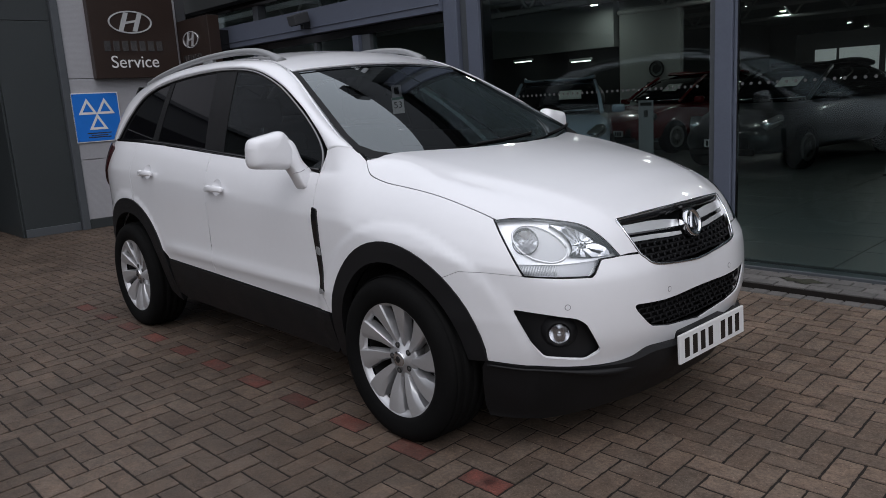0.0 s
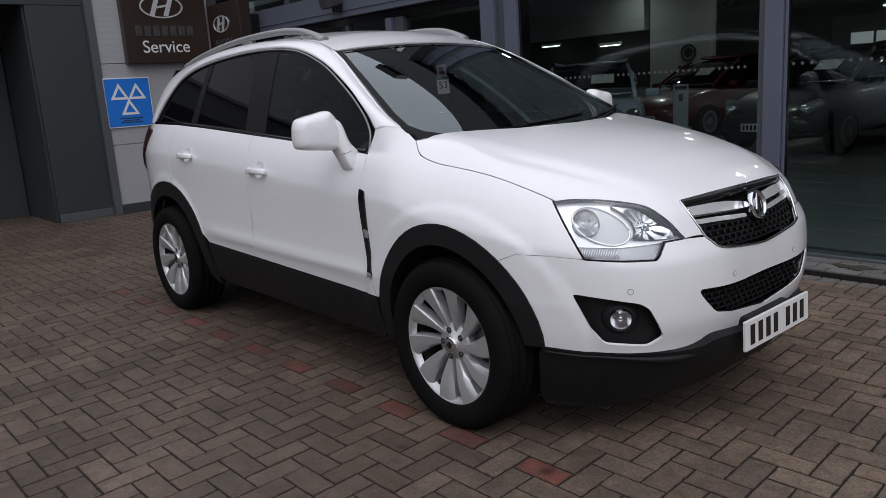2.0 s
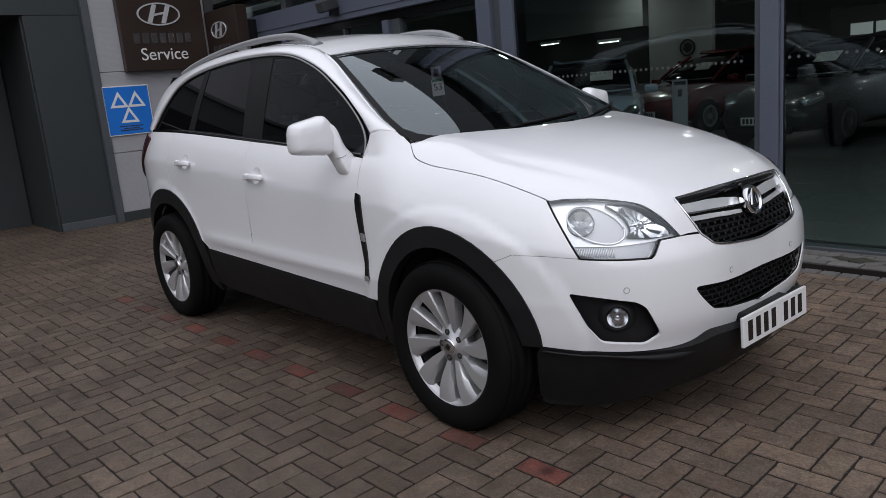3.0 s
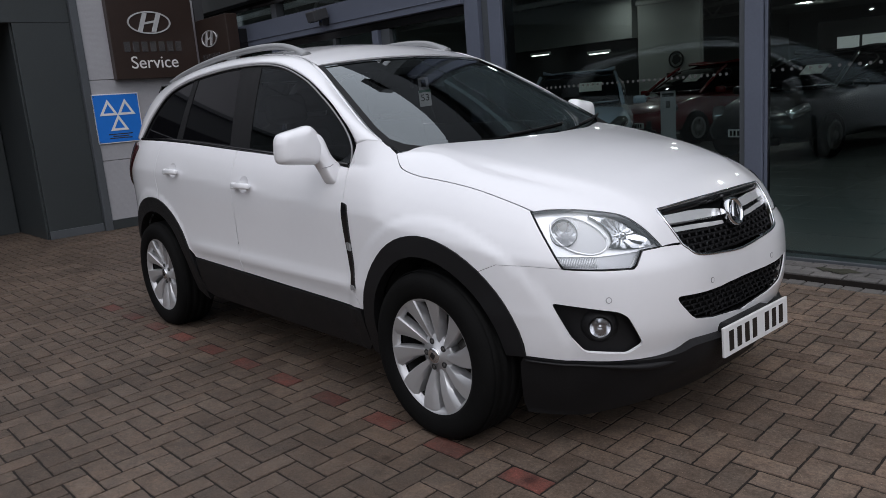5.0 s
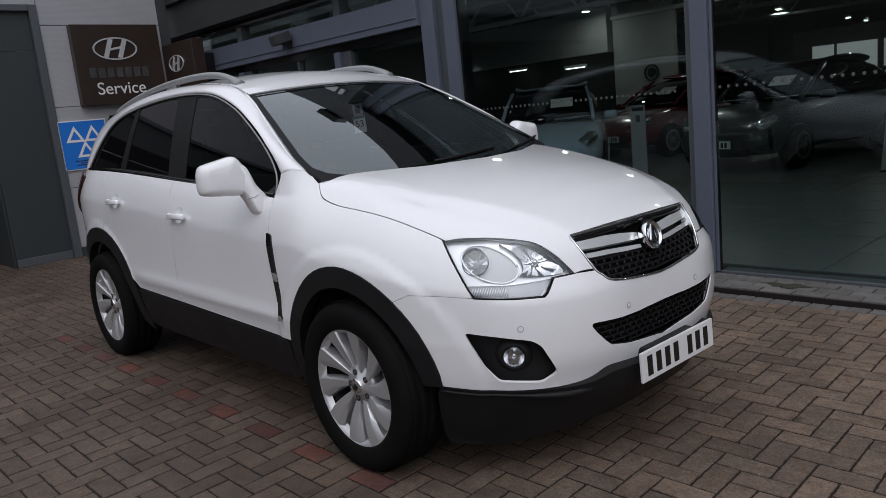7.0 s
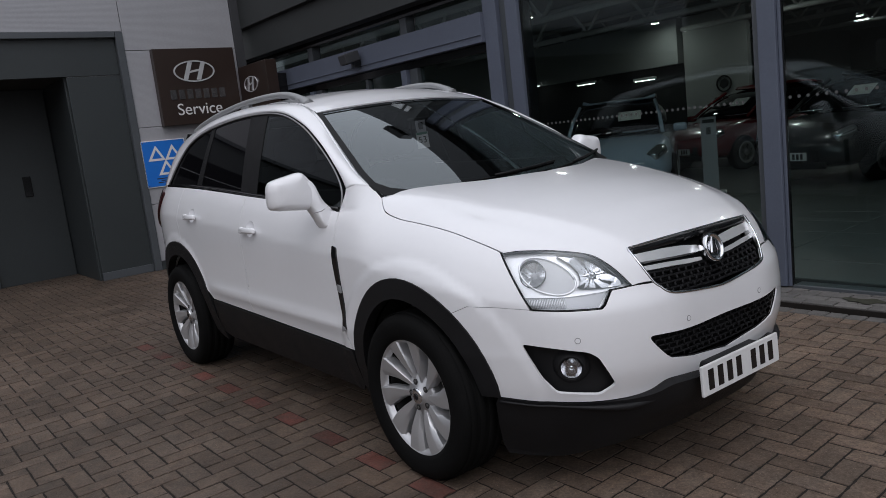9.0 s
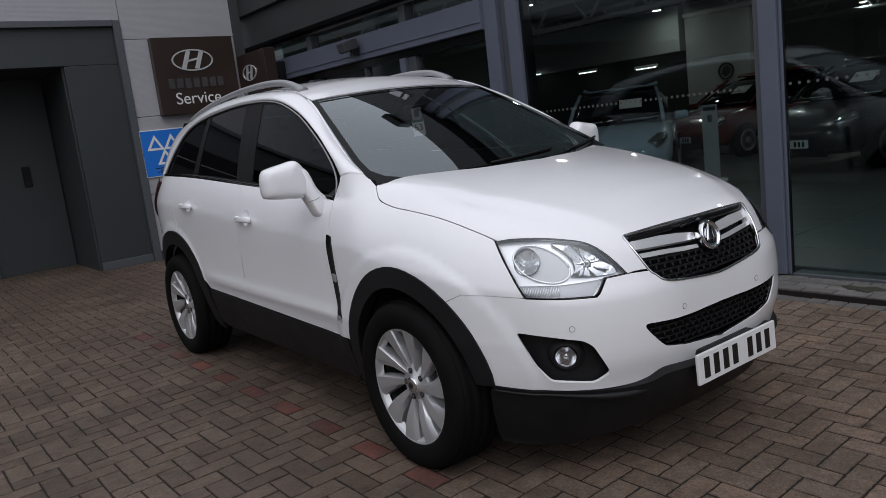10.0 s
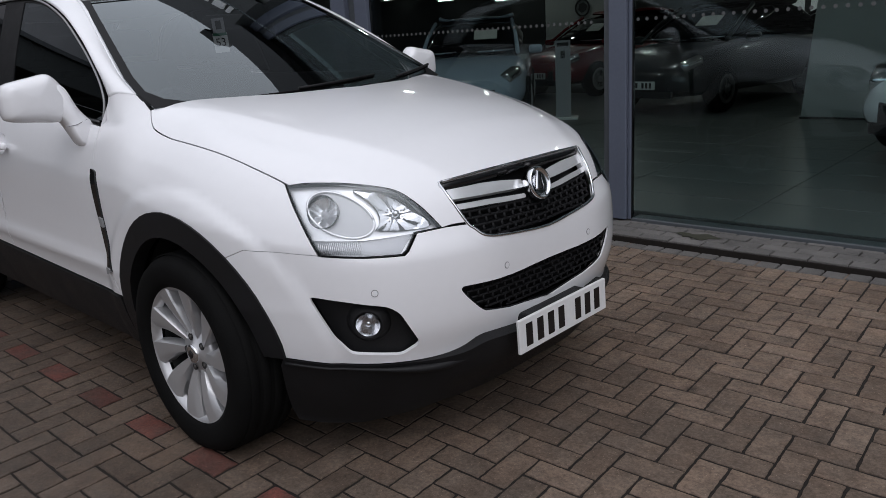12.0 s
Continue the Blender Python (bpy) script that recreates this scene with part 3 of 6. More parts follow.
# pale shapes on the fascia over the entrance and a floodlight on the roof edge
for x, w in ((-2.42, 0.07), (-2.24, 0.22), (-1.94, 0.07)):
    part("fascia_mark", box(x, x + w, FACE - 0.34, FACE - 0.302, 3.74, 4.06, 0.01), WHITE, facade)
roof_lamp = empty("roof_floodlight", "dark box floodlight on the roof edge", "floodlight", SITE @ pose(-1.95, FACE - 0.12, 5.4))
part("lamp_body", moved(box(-0.24, 0.24, -0.16, 0.16, -0.13, 0.13, 0.02), pose(0, -0.06, 0.22, 20, 0, 0)), GLOSSBLACK, roof_lamp, "black lamp box")
part("bracket", box(-0.05, 0.05, -0.05, 0.05, 0.0, 0.14, 0.004), GLOSSBLACK, roof_lamp)

# dots on the glass
dot_bm = bmesh.new()
bmesh.ops.create_circle(dot_bm, cap_ends=True, radius=0.011, segments=12)
bmesh.ops.rotate(dot_bm, matrix=Matrix.Rotation(radians(90), 3, "X"), verts=dot_bm.verts[:])
DOT = bpy.data.meshes.new("dot")
dot_bm.to_mesh(DOT)
dot_bm.free()
DOT.materials.append(DOTM)
for a, b in ((-1.19, 0.955), (1.21, 3.54)):
    gap = 0.048 if a < 0 else 0.060
    for k in range(int((b - a) / gap)):
        d = new("dot", DOT)
        d.parent = facade
        d.location = (a + k * gap, FACE - 0.0245, 1.342)

# ---- inside the showroom ----
inner = structure(empty("showroom", "dim showroom interior with tiled floor and pale walls", "room", SITE), "dim showroom interior with tiled floor and pale walls", "room")
floor_in = structure(site_box("floor", -12.0, 9.0, FACE + 0.10, 34.0, -0.02, 0.070, INDARK), "dark grey large tiled showroom floor", "floor")
TILE_ME, _, _ = brick_data(1.2, 0.6, 0.075, 0.002, TILE, "tile")
for i in range(-2, 15):
    for j in range(14):
        t = new("tile", TILE_ME)
        t.parent = floor_in
        t.matrix_basis = pose(-9.0 + i * 1.2, FACE + 0.12 + j * 0.6, 0)


def ibox(name, x0, x1, y0, y1, z0, z1, material, bevel=0.0):
    return part(name, box(x0, x1, y0, y1, z0, z1, bevel), material, inner)


ibox("back_wall", -12.2, 9.2, 34.0, 34.2, 0.0, 4.0, INWALL)
ibox("mid_partition", -4.9, 9.0, 19.0, 19.1, 0.07, 2.45, INDARK)
ibox("end_wall", -12.2, -12.0, FACE + 0.12, 34.0, 0.0, 4.0, INWALL)
ibox("end_wall", 9.0, 9.2, FACE + 0.12, 34.0, 0.0, 4.0, INWALL)
ibox("partition", -12.0, -6.62, 13.0, 13.1, 0.07, 2.30, INDARK)
ibox("bulkhead", -12.0, -6.62, 12.8, 13.1, 2.30, 3.30, INWALL)
ibox("logo_wall", -6.6, -5.05, 13.0, 13.15, 0.07, 3.30, INWALL)
part("wall_logo", moved(ring_plate(oval(0, 0, 0.185, 0.185), oval(0, 0, 0.155, 0.155), -0.02, 0.0), pose(-5.62, 12.99, 1.72)), INDARK, inner)
part("wall_logo_mark", moved(loop_prism([(-0.10, -0.04), (-0.02, -0.11), (0.09, -0.05), (0.11, 0.05), (0.02, 0.11), (-0.07, 0.08)], -0.02, 0.0), pose(-5.62, 12.99, 1.72)), INDARK, inner)
for k in range(5):
    part("wall_logo_word", box(-5.86 + k * 0.10, -5.785 + k * 0.10, 12.97, 12.99, 1.37, 1.44), INDARK, inner)
for x0, x1 in ((-4.37, -3.86), (-3.76, -2.83), (-2.66, -2.30)):
    ibox("far_opening", x0, x1, 18.9, 18.99, 1.35, 2.02, FARLIGHT)
ceiling = structure(site_box("ceiling", -12.2, 9.2, FACE + 0.12, 34.2, 3.75, 3.9, INCEIL), "dark showroom ceiling", "ceiling")
roof_slab = structure(site_box("roof_slab", -12.2, 9.2, FACE + 0.10, 34.2, 4.85, 5.0, FASCIA), "flat grey building roof", "roof")
for s, x in ((0, -12.2), (1, 9.0)):
    site_box("end_gable", x, x + 0.2, FACE + 0.1, 34.2, 3.9, 4.85, FASCIA, parent=facade)
site_box("pier_end", 6.43, 9.2, FACE - 0.05, FACE + 0.12, 0.0, 5.2, FASCIA, parent=facade)

# roof trusses of white steel
for y in (4.6, 7.2, 10.1, 13.0, 16.0, 20.0):
    truss = empty("roof_truss", "white painted steel lattice roof truss", "truss", SITE, "trusses under the ceiling")
    part("chord", tube([(-11.9, y, 3.05), (0, y, 3.05), (8.9, y, 3.05)], 0.055, 8), STEEL, truss, "", True)
    part("chord", tube([(-11.9, y, 3.65), (0, y, 3.65), (8.9, y, 3.65)], 0.05, 8), STEEL, truss, "", True)
    for k in range(-2, 12):
        x = -8.4 + k * 1.5
        part("brace", tube([(x, y, 3.05), (x + 0.5, y, 3.65)], 0.034, 6), STEEL, truss, "", True)
        part("brace", tube([(x, y, 3.05), (x - 0.5, y, 3.65)], 0.034, 6), STEEL, truss, "", True)

# ceiling downlights
first = empty("downlight", "round bright ceiling downlight", "lamp", SITE @ pose(-6.1, 7.55, 3.2), "ceiling downlights")
part("can", spun([(0.0, 0.10), (0.085, 0.10), (0.095, 0.0), (0.088, 0.0)], 20, "Z"), STEEL, first, "", True)
part("glow_disc", spun([(0.0, 0.004), (0.086, 0.004)], 20, "Z"), LAMP, first)
part("stem", tube([(0, 0, 0.1), (0, 0, 0.3), (0, 0, 0.55)], 0.008, 6), STEEL, first)
for x, y in ((-6.7, 12.15), (-7.3, 17.0), (-5.4, 17.1), (-5.7, 20.0), (-6.8, 28.8), (-7.3, 32.3), (-4.2, 12.2), (-3.4, 5.6), (-1.9, 8.2), (-1.0, 5.0), (0.8, 7.2), (1.8, 4.6), (3.4, 7.6), (-1.6, 15.2), (1.2, 12.6), (3.6, 14.0), (5.5, 5.2), (-3.2, 17.5), (0.2, 17.6)):
    copy_thing(first, SITE @ pose(x, y, 3.2))
for x, z in ((-11.1, 2.28), (-9.2, 2.12), (-7.42, 2.0)):
    tube_lamp = empty("tube_light", "slim bright tube light under the bulkhead", "lamp", SITE @ pose(x, 12.6, z), "tube lights")
    part("tube_body", box(-0.31, 0.31, -0.04, 0.04, 0.03, 0.09, 0.01), STEEL, tube_lamp)
    part("tube_glow", box(-0.27, 0.27, -0.02, 0.02, 0.010, 0.03, 0.005), TUBEGLOW, tube_lamp)


def showroom_car(label, paint, m, paper=True):
    """A plain hatchback: body lofted from a few cross sections, with glass, lamps and wheels."""
    c = empty("showroom_car", label, "car", SITE @ m, "cars inside the showroom")

    def shell(rows, material, name, lab=""):
        bm = bmesh.new()
        rings = []
        for x, hw, z0, z1, tuck in rows:
            prof = [(0.0, z0), (hw * 0.85, z0), (hw, z0 + 0.12), (hw * 1.02, z0 + (z1 - z0) * 0.55), (hw * tuck, z1 - 0.03), (hw * tuck * 0.8, z1), (0.0, z1 + 0.02)]
            full = [(x, -y, z) for y, z in prof] + [(x, y, z) for y, z in prof[::-1][1:-1]]
            rings.append([bm.verts.new(p) for p in full])
        n = len(rings[0])
        for a, b in zip(rings, rings[1:]):
            for k in range(n):
                bm.faces.new((a[k], a[(k + 1) % n], b[(k + 1) % n], b[k]))
        bm.faces.new(rings[0])
        bm.faces.new(rings[-1][::-1])
        bmesh.ops.recalc_face_normals(bm, faces=bm.faces[:])
        ob = part(name, bm, material, c, lab, True)
        md = ob.modifiers.new("smooth", "SUBSURF")
        md.levels = md.render_levels = 1

    shell([(-2.0, 0.62, 0.35, 0.85, 0.9), (-1.9, 0.80, 0.24, 0.95, 0.92), (-1.4, 0.86, 0.22, 0.98, 0.93), (-0.5, 0.87, 0.22, 0.96, 0.93), (0.5, 0.87, 0.22, 0.95, 0.93), (1.1, 0.86, 0.22, 0.92, 0.90), (1.6, 0.82, 0.22, 0.82, 0.85), (1.92, 0.70, 0.24, 0.66, 0.85), (2.04, 0.50, 0.32, 0.55, 0.9)], paint, "body")
    shell([(-1.85, 0.66, 0.92, 1.05, 0.95), (-1.55, 0.74, 0.92, 1.30, 0.84), (-1.1, 0.76, 0.92, 1.44, 0.78), (-0.4, 0.76, 0.92, 1.47, 0.78), (0.15, 0.75, 0.92, 1.42, 0.79), (0.6, 0.76, 0.92, 1.20, 0.86), (1.0, 0.74, 0.90, 0.97, 0.95)], TINT, "cabin_glass")
    shell([(-1.5, 0.58, 1.34, 1.39, 0.95), (-1.0, 0.60, 1.43, 1.475, 0.95), (-0.4, 0.60, 1.46, 1.50, 0.95), (0.12, 0.58, 1.41, 1.455, 0.95)], paint, "roof_skin")
    for s in (-1, 1):
        part("pillar", tube([(1.02, s * 0.70, 0.95), (0.6, s * 0.66, 1.20), (0.14, s * 0.59, 1.42)], 0.03, 8), paint, c, "", True)
        part("headlamp", moved(box(-0.16, 0.16, -0.09, 0.09, -0.07, 0.07, 0.05, 3), pose(1.76, s * 0.62, 0.68, 0, 22, -s * 35)), LAMPCHROME, c, "clear headlamp", True)
        part("side_mirror", moved(box(-0.06, 0.06, -0.10, 0.10, -0.06, 0.06, 0.04, 3), pose(0.75, s * 0.95, 0.98)), paint, c, "", True)
        for x in (1.28, -1.28):
            part("wheel", moved(spun([(0.0, -0.09), (0.20, -0.09), (0.21, -0.10), (0.29, -0.10), (0.315, -0.06), (0.315, 0.06), (0.29, 0.10), (0.0, 0.10)], 32), pose(x, s * 0.78, 0.315)), RUBBER, c, "", True)
            part("wheel_cover", moved(spun([(0.0, -0.012), (0.05, -0.012), (0.06, 0.012), (0.15, 0.012), (0.165, -0.004), (0.19, 0.0), (0.20, 0.01)], 24), pose(x, s * 0.892, 0.315, 0, 0, 0 if s < 0 else 180)), BRAKE if paint == PAINTDARK else ALLOY, c, "", True)
    part("front_grille", moved(box(-0.02, 0.02, -0.42, 0.42, -0.09, 0.09, 0.02), pose(2.0, 0, 0.42)), GRILLEBLACK, c, "dark grille")
    part("lower_intake", moved(box(-0.03, 0.02, -0.50, 0.50, -0.05, 0.05, 0.02), pose(2.0, 0, 0.285)), GRILLEBLACK, c, "dark lower intake")
    for s in (-1, 1):
        part("fog_recess", moved(loop_prism([(-0.09, 0.10), (-0.05, 0.14), (0.10, -0.10), (-0.02, -0.12)], -0.03, 0.02), pose(1.90, s * 0.56, 0.42, 0, 0, 90 + s * 30) @ Matrix.Diagonal((s, 1, 1, 1))), GRILLEBLACK, c, "dark fog lamp recess")
        part("wiper", tube([(0.98, s * 0.42 - 0.30, 0.985), (1.0, s * 0.42, 0.990), (0.95, s * 0.42 + 0.22, 0.995)], 0.012, 6), CHROME, c, "", True)
    plate_ob = part("plate_base", box(2.05, 2.06, -0.26, 0.26, 0.36, 0.47, 0.002), WHITE, c, "white number plate")
    for k in range(7):
        y = -0.21 + k * 0.06 + (0.04 if k > 3 else 0)
        part("character_bar", box(2.059, 2.0625, y - 0.018, y + 0.018, 0.378, 0.452), GLOSSBLACK, plate_ob)
    if paper:
        part("price_card", moved(box(-0.004, 0.004, -0.17, 0.17, -0.12, 0.12), pose(0.66, 0.22, 1.22, 0, -58, 0)), PAPER, c, "white price card behind the screen")
    return c


showroom_car("blue-grey hatchback with a price card on the showroom floor", PAINTBLUE, pose(-4.22, 7.50, 0.075, 0, 0, -56))
showroom_car("dark red hatchback with a price card on the showroom floor", PAINTRED, pose(-4.26, 11.8, 0.075, 0, 0, 258))
showroom_car("dark grey hatchback standing on the showroom floor", PAINTDARK, pose(-1.22, 9.72, 0.075, 0, 0, 262))
showroom_car("white hatchback near the showroom glass", PAINT, pose(3.42, 6.5, 0.075, 0, 0, 240), False)
showroom_car("black hatchback at the back of the showroom", PAINTDARK, pose(2.2, 11.2, 0.075, 0, 0, 196))
showroom_car("dark silver hatchback at the back of the showroom", PAINTDARK, pose(-0.4, 14.0, 0.075, 0, 0, 172))

totem = empty("display_totem", "slim pale display totem beside the red car", "display stand", SITE @ pose(-2.38, 7.15, 0.075, 0, 0, 30))
part("totem_board", box(-0.105, 0.105, -0.015, 0.015, 0.03, 1.08, 0.004), CLAD, totem, "pale printed board")
part("totem_mark", box(-0.08, 0.08, -0.019, -0.015, 1.00, 1.05), INDARK, totem)
part("totem_mark", box(-0.03, 0.03, -0.019, -0.015, 0.84, 0.94), INDARK, totem)
part("totem_foot", box(-0.2, 0.2, -0.15, 0.15, 0.0, 0.03, 0.005), STEEL, totem)
banner = empty("display_board", "pale grey blank display board standing on the showroom floor", "display board", SITE @ pose(1.45, 7.9, 0.075))
part("board_sheet", loop_prism([(-0.86, 0.02), (0.75, 0.02), (0.75, 2.1), (-0.70, 2.1)], -0.04, 0.04), BOARD, banner, "pale grey board")
part("board_foot", box(-0.86, 0.75, -0.10, 0.10, 0.0, 0.02, 0.004), INDARK, banner)

# a mossy stain on the raised strip
stain = structure(part("moss_patch", moved(loop_prism([(0.13 * math.cos(a) * (1 + 0.25 * math.sin(3 * a)), 0.055 * math.sin(a) * (1 + 0.4 * math.cos(5 * a))) for a in [2 * math.pi * k / 26 for k in range(26)]], -0.0015, 0.0), pose(1.68, 2.30, 0.0425, -90, 0, 0)), MOSS), "dark damp moss patch on the raised strip", "stain")

# unseen plain wall added behind the viewer, for the showroom glass to mirror
unseen_wall = structure(site_box("wall_yard", -45, 45, -22.3, -22.0, -0.02, 6.0, UNSEENWALL), "plain dull brown unseen wall added for reflections", "wall")

# ---- the car's body as smooth surfaces: x ahead, z up, the driver's side at negative y ----
AX, BX, POW = 0.985, 0.89, 2.75


def smooth_line(x, xs, ys):
    """A smooth curve through (xs, ys)."""
    if x <= xs[0]:
        return ys[0]
    if x >= xs[-1]:
        return ys[-1]
    i = max(k for k in range(len(xs) - 1) if xs[k] <= x)

    def slope(k):
        if k == 0 or k == len(xs) - 1:
            a, b = (0, 1) if k == 0 else (-2, -1)
            return (ys[b] - ys[a]) / (xs[b] - xs[a])
        p, q = (ys[k] - ys[k - 1]) / (xs[k] - xs[k - 1]), (ys[k + 1] - ys[k]) / (xs[k + 1] - xs[k])
        return 0.0 if p * q <= 0 else 2 * p * q / (p + q)

    h = xs[i + 1] - xs[i]
    t = (x - xs[i]) / h
    return (ys[i] * (1 + 2 * t) * (1 - t) ** 2 + h * slope(i) * t * (1 - t) ** 2 + ys[i + 1] * t * t * (3 - 2 * t) + h * slope(i + 1) * t * t * (t - 1))


def step01(a, b, x):
    t = min(1.0, max(0.0, (x - a) / (b - a)))
    return t * t * (3 - 2 * t)


def plan(u):
    """The way out from the spine and the half width at u: along the side u is x, round the nose and tail it is an arc."""
    if u > 1.2:
        p = (u - 1.2) / BX
        s, c = math.sin(p), math.cos(p)
        return 1.2, s, c, ((abs(s) / AX) ** POW + (abs(c) / BX) ** POW) ** (-1 / POW)
    if u < -1.3:
        p = (-1.3 - u) / BX
        s, c = math.sin(p), math.cos(p)
        return -1.3, -s, c, ((abs(s) / 0.98) ** 2.6 + (abs(c) / BX) ** 2.6) ** (-1 / 2.6)
    return u, 0.0, 1.0, BX


U_FRONT, U_REAR = 1.2 + BX * math.pi / 2, -1.3 - BX * math.pi / 2


def shoulder(u):
    return smooth_line(u, (-2.6, -1.6, 0.0, 0.8, 1.0, 1.15, 1.5, 1.9, 2.2, 2.6), (1.16, 1.22, 1.14, 1.085, 1.077, 1.045, 1.0, 0.935, 0.925, 0.93))


def swell(u, z):
    """How far the body stands out from the plan line."""
    d = z - shoulder(u)
    k = 0.70 + 0.30 * step01(0.9, 1.25, u)
    out = k * smooth_line(d, (-0.36, -0.28, -0.20, -0.15, -0.08, -0.03, 0.0, 0.03, 0.12), (0.0, 0.002, 0.0, -0.015, -0.05, -0.085, -0.112, -0.145, -0.25))
    if u < 1.0 and d > 0:
        w = 1 - step01(0.85, 1.0, u)
        out = out * (1 - w) + w * (-0.095 - 0.2 * d)
    nose = step01(1.75, 2.1, u)
    out += nose * smooth_line(z, (0.12, 0.2, 0.3, 0.38, 0.46, 0.56, 0.66, 0.74), (-0.13, -0.075, -0.030, -0.004, 0.008, 0.014, 0.008, 0.0))
    out += (1 - nose) * smooth_line(z, (0.16, 0.3, 0.44, 0.56), (-0.10, -0.05, -0.015, 0.0))
    # the bumper is fuller than the wing above it
    out += 0.016 * step01(1.82, 2.02, u) * (1 - step01(2.30, 2.52, u)) * (1 - step01(0.69, 0.78, z)) * step01(0.38, 0.50, z)
    # arches stand out, with a soft edge round them
    for cx in (1.353, -1.353):
        r = math.hypot(u - cx, (z - 0.34))
        out += 0.009 * (1 - step01(0.528, 0.575, r)) * step01(0.05, 0.30, z)
    # a pressed line low on the doors
    if -1.0 < u < 1.0:
        zc = 0.575 - 0.022 * u
        out += 0.009 * math.exp(-((z - zc) / 0.035) ** 2) * step01(-0.95, -0.6, u) * (1 - step01(0.75, 0.95, u))
    return out


def body(u, z):
    bx, s, c, r = plan(u)
    r += swell(u, z)
    return (bx + s * r, -c * r, z)


def nose_height(x, y):
    """The height at which the ribbon round the nose passes through (x, y)."""
    px, py = x - 1.2, abs(y)
    p = math.atan2(max(px, 0.0), py)
    u = 1.2 + BX * p if px > 0 else x
    want = (math.hypot(px, py) if px > 0 else py) - plan(u)[3]
    top = shoulder(u)
    k = 0.70 + 0.30 * step01(0.9, 1.25, u)
    return top + smooth_line(-want / k, (-0.002, 0.0, 0.015, 0.05, 0.085, 0.112, 0.145, 0.25, 1.5), (-0.28, -0.20, -0.15, -0.08, -0.03, 0.0, 0.03, 0.12, 1.37))


def bonnet(x, y):
    zc = smooth_line(x, (0.9, 1.2, 1.6, 1.86, 2.0, 2.095, 2.2), (1.185, 1.16, 1.10, 1.03, 0.965, 0.909, 0.85))
    crown = zc - smooth_line(x, (1.0, 1.3, 1.6, 2.0), (0.04, 0.085, 0.14, 0.19)) * y * y - 0.012 * step01(-0.07, 0.06, abs(y) - smooth_line(x, (1.1, 1.46, 1.70, 1.88, 2.01, 2.10), (0.66, 0.62, 0.56, 0.49, 0.42, 0.37)))
    side = nose_height(x, y)
    k = 0.03
    h = max(0.0, min(1.0, 0.5 + 0.5 * (side - crown) / k))
    return side * (1 - h) + crown * h - k * h * (1 - h)


def bonnet_pt(x, w):
    return (x, -w, bonnet(x, w))


def flank(x, z):
    """The glass of the side windows, leaning in."""
    return -(0.800 - 0.26 * (z - 1.08) - 0.16 * (z - 1.08) ** 2 - 0.008 * ((x + 0.3) / 1.2) ** 2)


def flank_pt(x, z):
    return (x, flank(x, z), z)


def screen_pt(w, t):
    """The windscreen: w out from the middle, t from its foot (0) to its head (1)."""
    foot = (1.25 - 0.36 * w * w, 1.105 + 0.05 * w * w)
    head = (0.32 - 0.20 * w * w, 1.572 - 0.08 * w * w)
    bow = 0.028 * 4 * t * (1 - t) * (1 - 1.55 * w * w)
    return (foot[0] + (head[0] - foot[0]) * t + bow * 0.5, -w, foot[1] + (head[1] - foot[1]) * t + bow * 0.85)


# ---- panels cut from the surfaces ----
def refine(loop, step):
    out = []
    for a, b in zip(loop, loop[1:] + loop[:1]):
        n = max(1, int(math.hypot(b[0] - a[0], b[1] - a[1]) / step))
        out += [(a[0] + (b[0] - a[0]) * k / n, a[1] + (b[1] - a[1]) * k / n) for k in range(n)]
    return out


def spline(pts, n=6):
    """A smooth run through a few points, ends included."""
    p = [pts[0]] + list(pts) + [pts[-1]]
    out = []
    for i in range(1, len(p) - 2):
        for k in range(n):
            t = k / n
            out.append(tuple(0.5 * (2 * p[i][j] + (p[i + 1][j] - p[i - 1][j]) * t + (2 * p[i - 1][j] - 5 * p[i][j] + 4 * p[i + 1][j] - p[i + 2][j]) * t * t + (3 * p[i][j] - p[i - 1][j] - 3 * p[i + 1][j] + p[i + 2][j]) * t ** 3) for j in range(len(p[i]))))
    return out + [tuple(pts[-1])]


def rounded(loop, r, n=4):
    """The loop with its corners rounded."""
    out = []
    for i, p in enumerate(loop):
        a, b = Vector(loop[i - 1]), Vector(loop[(i + 1) % len(loop)])
        c = Vector(p)
        da, db = min(r, (a - c).length * 0.45), min(r, (b - c).length * 0.45)
        s, e = c + (a - c).normalized() * da, c + (b - c).normalized() * db
        out += [tuple(s * (1 - t) ** 2 + c * 2 * t * (1 - t) + e * t * t) for t in [k / n for k in range(n + 1)]]
    return out


def inside(pt, loop):
    x, y, hit = pt[0], pt[1], False
    for (x0, y0), (x1, y1) in zip(loop, loop[1:] + loop[:1]):
        if (y0 > y) != (y1 > y) and x < (x1 - x0) * (y - y0) / (y1 - y0) + x0:
            hit = not hit
    return hit


def surface_normal(f, a, b, flip):
    e = 2e-3
    p, q, r, s = (Vector(f(*c)) for c in ((a + e, b), (a - e, b), (a, b + e), (a, b - e)))
    n = (p - q).cross(r - s)
    return (-n if flip else n).normalized()


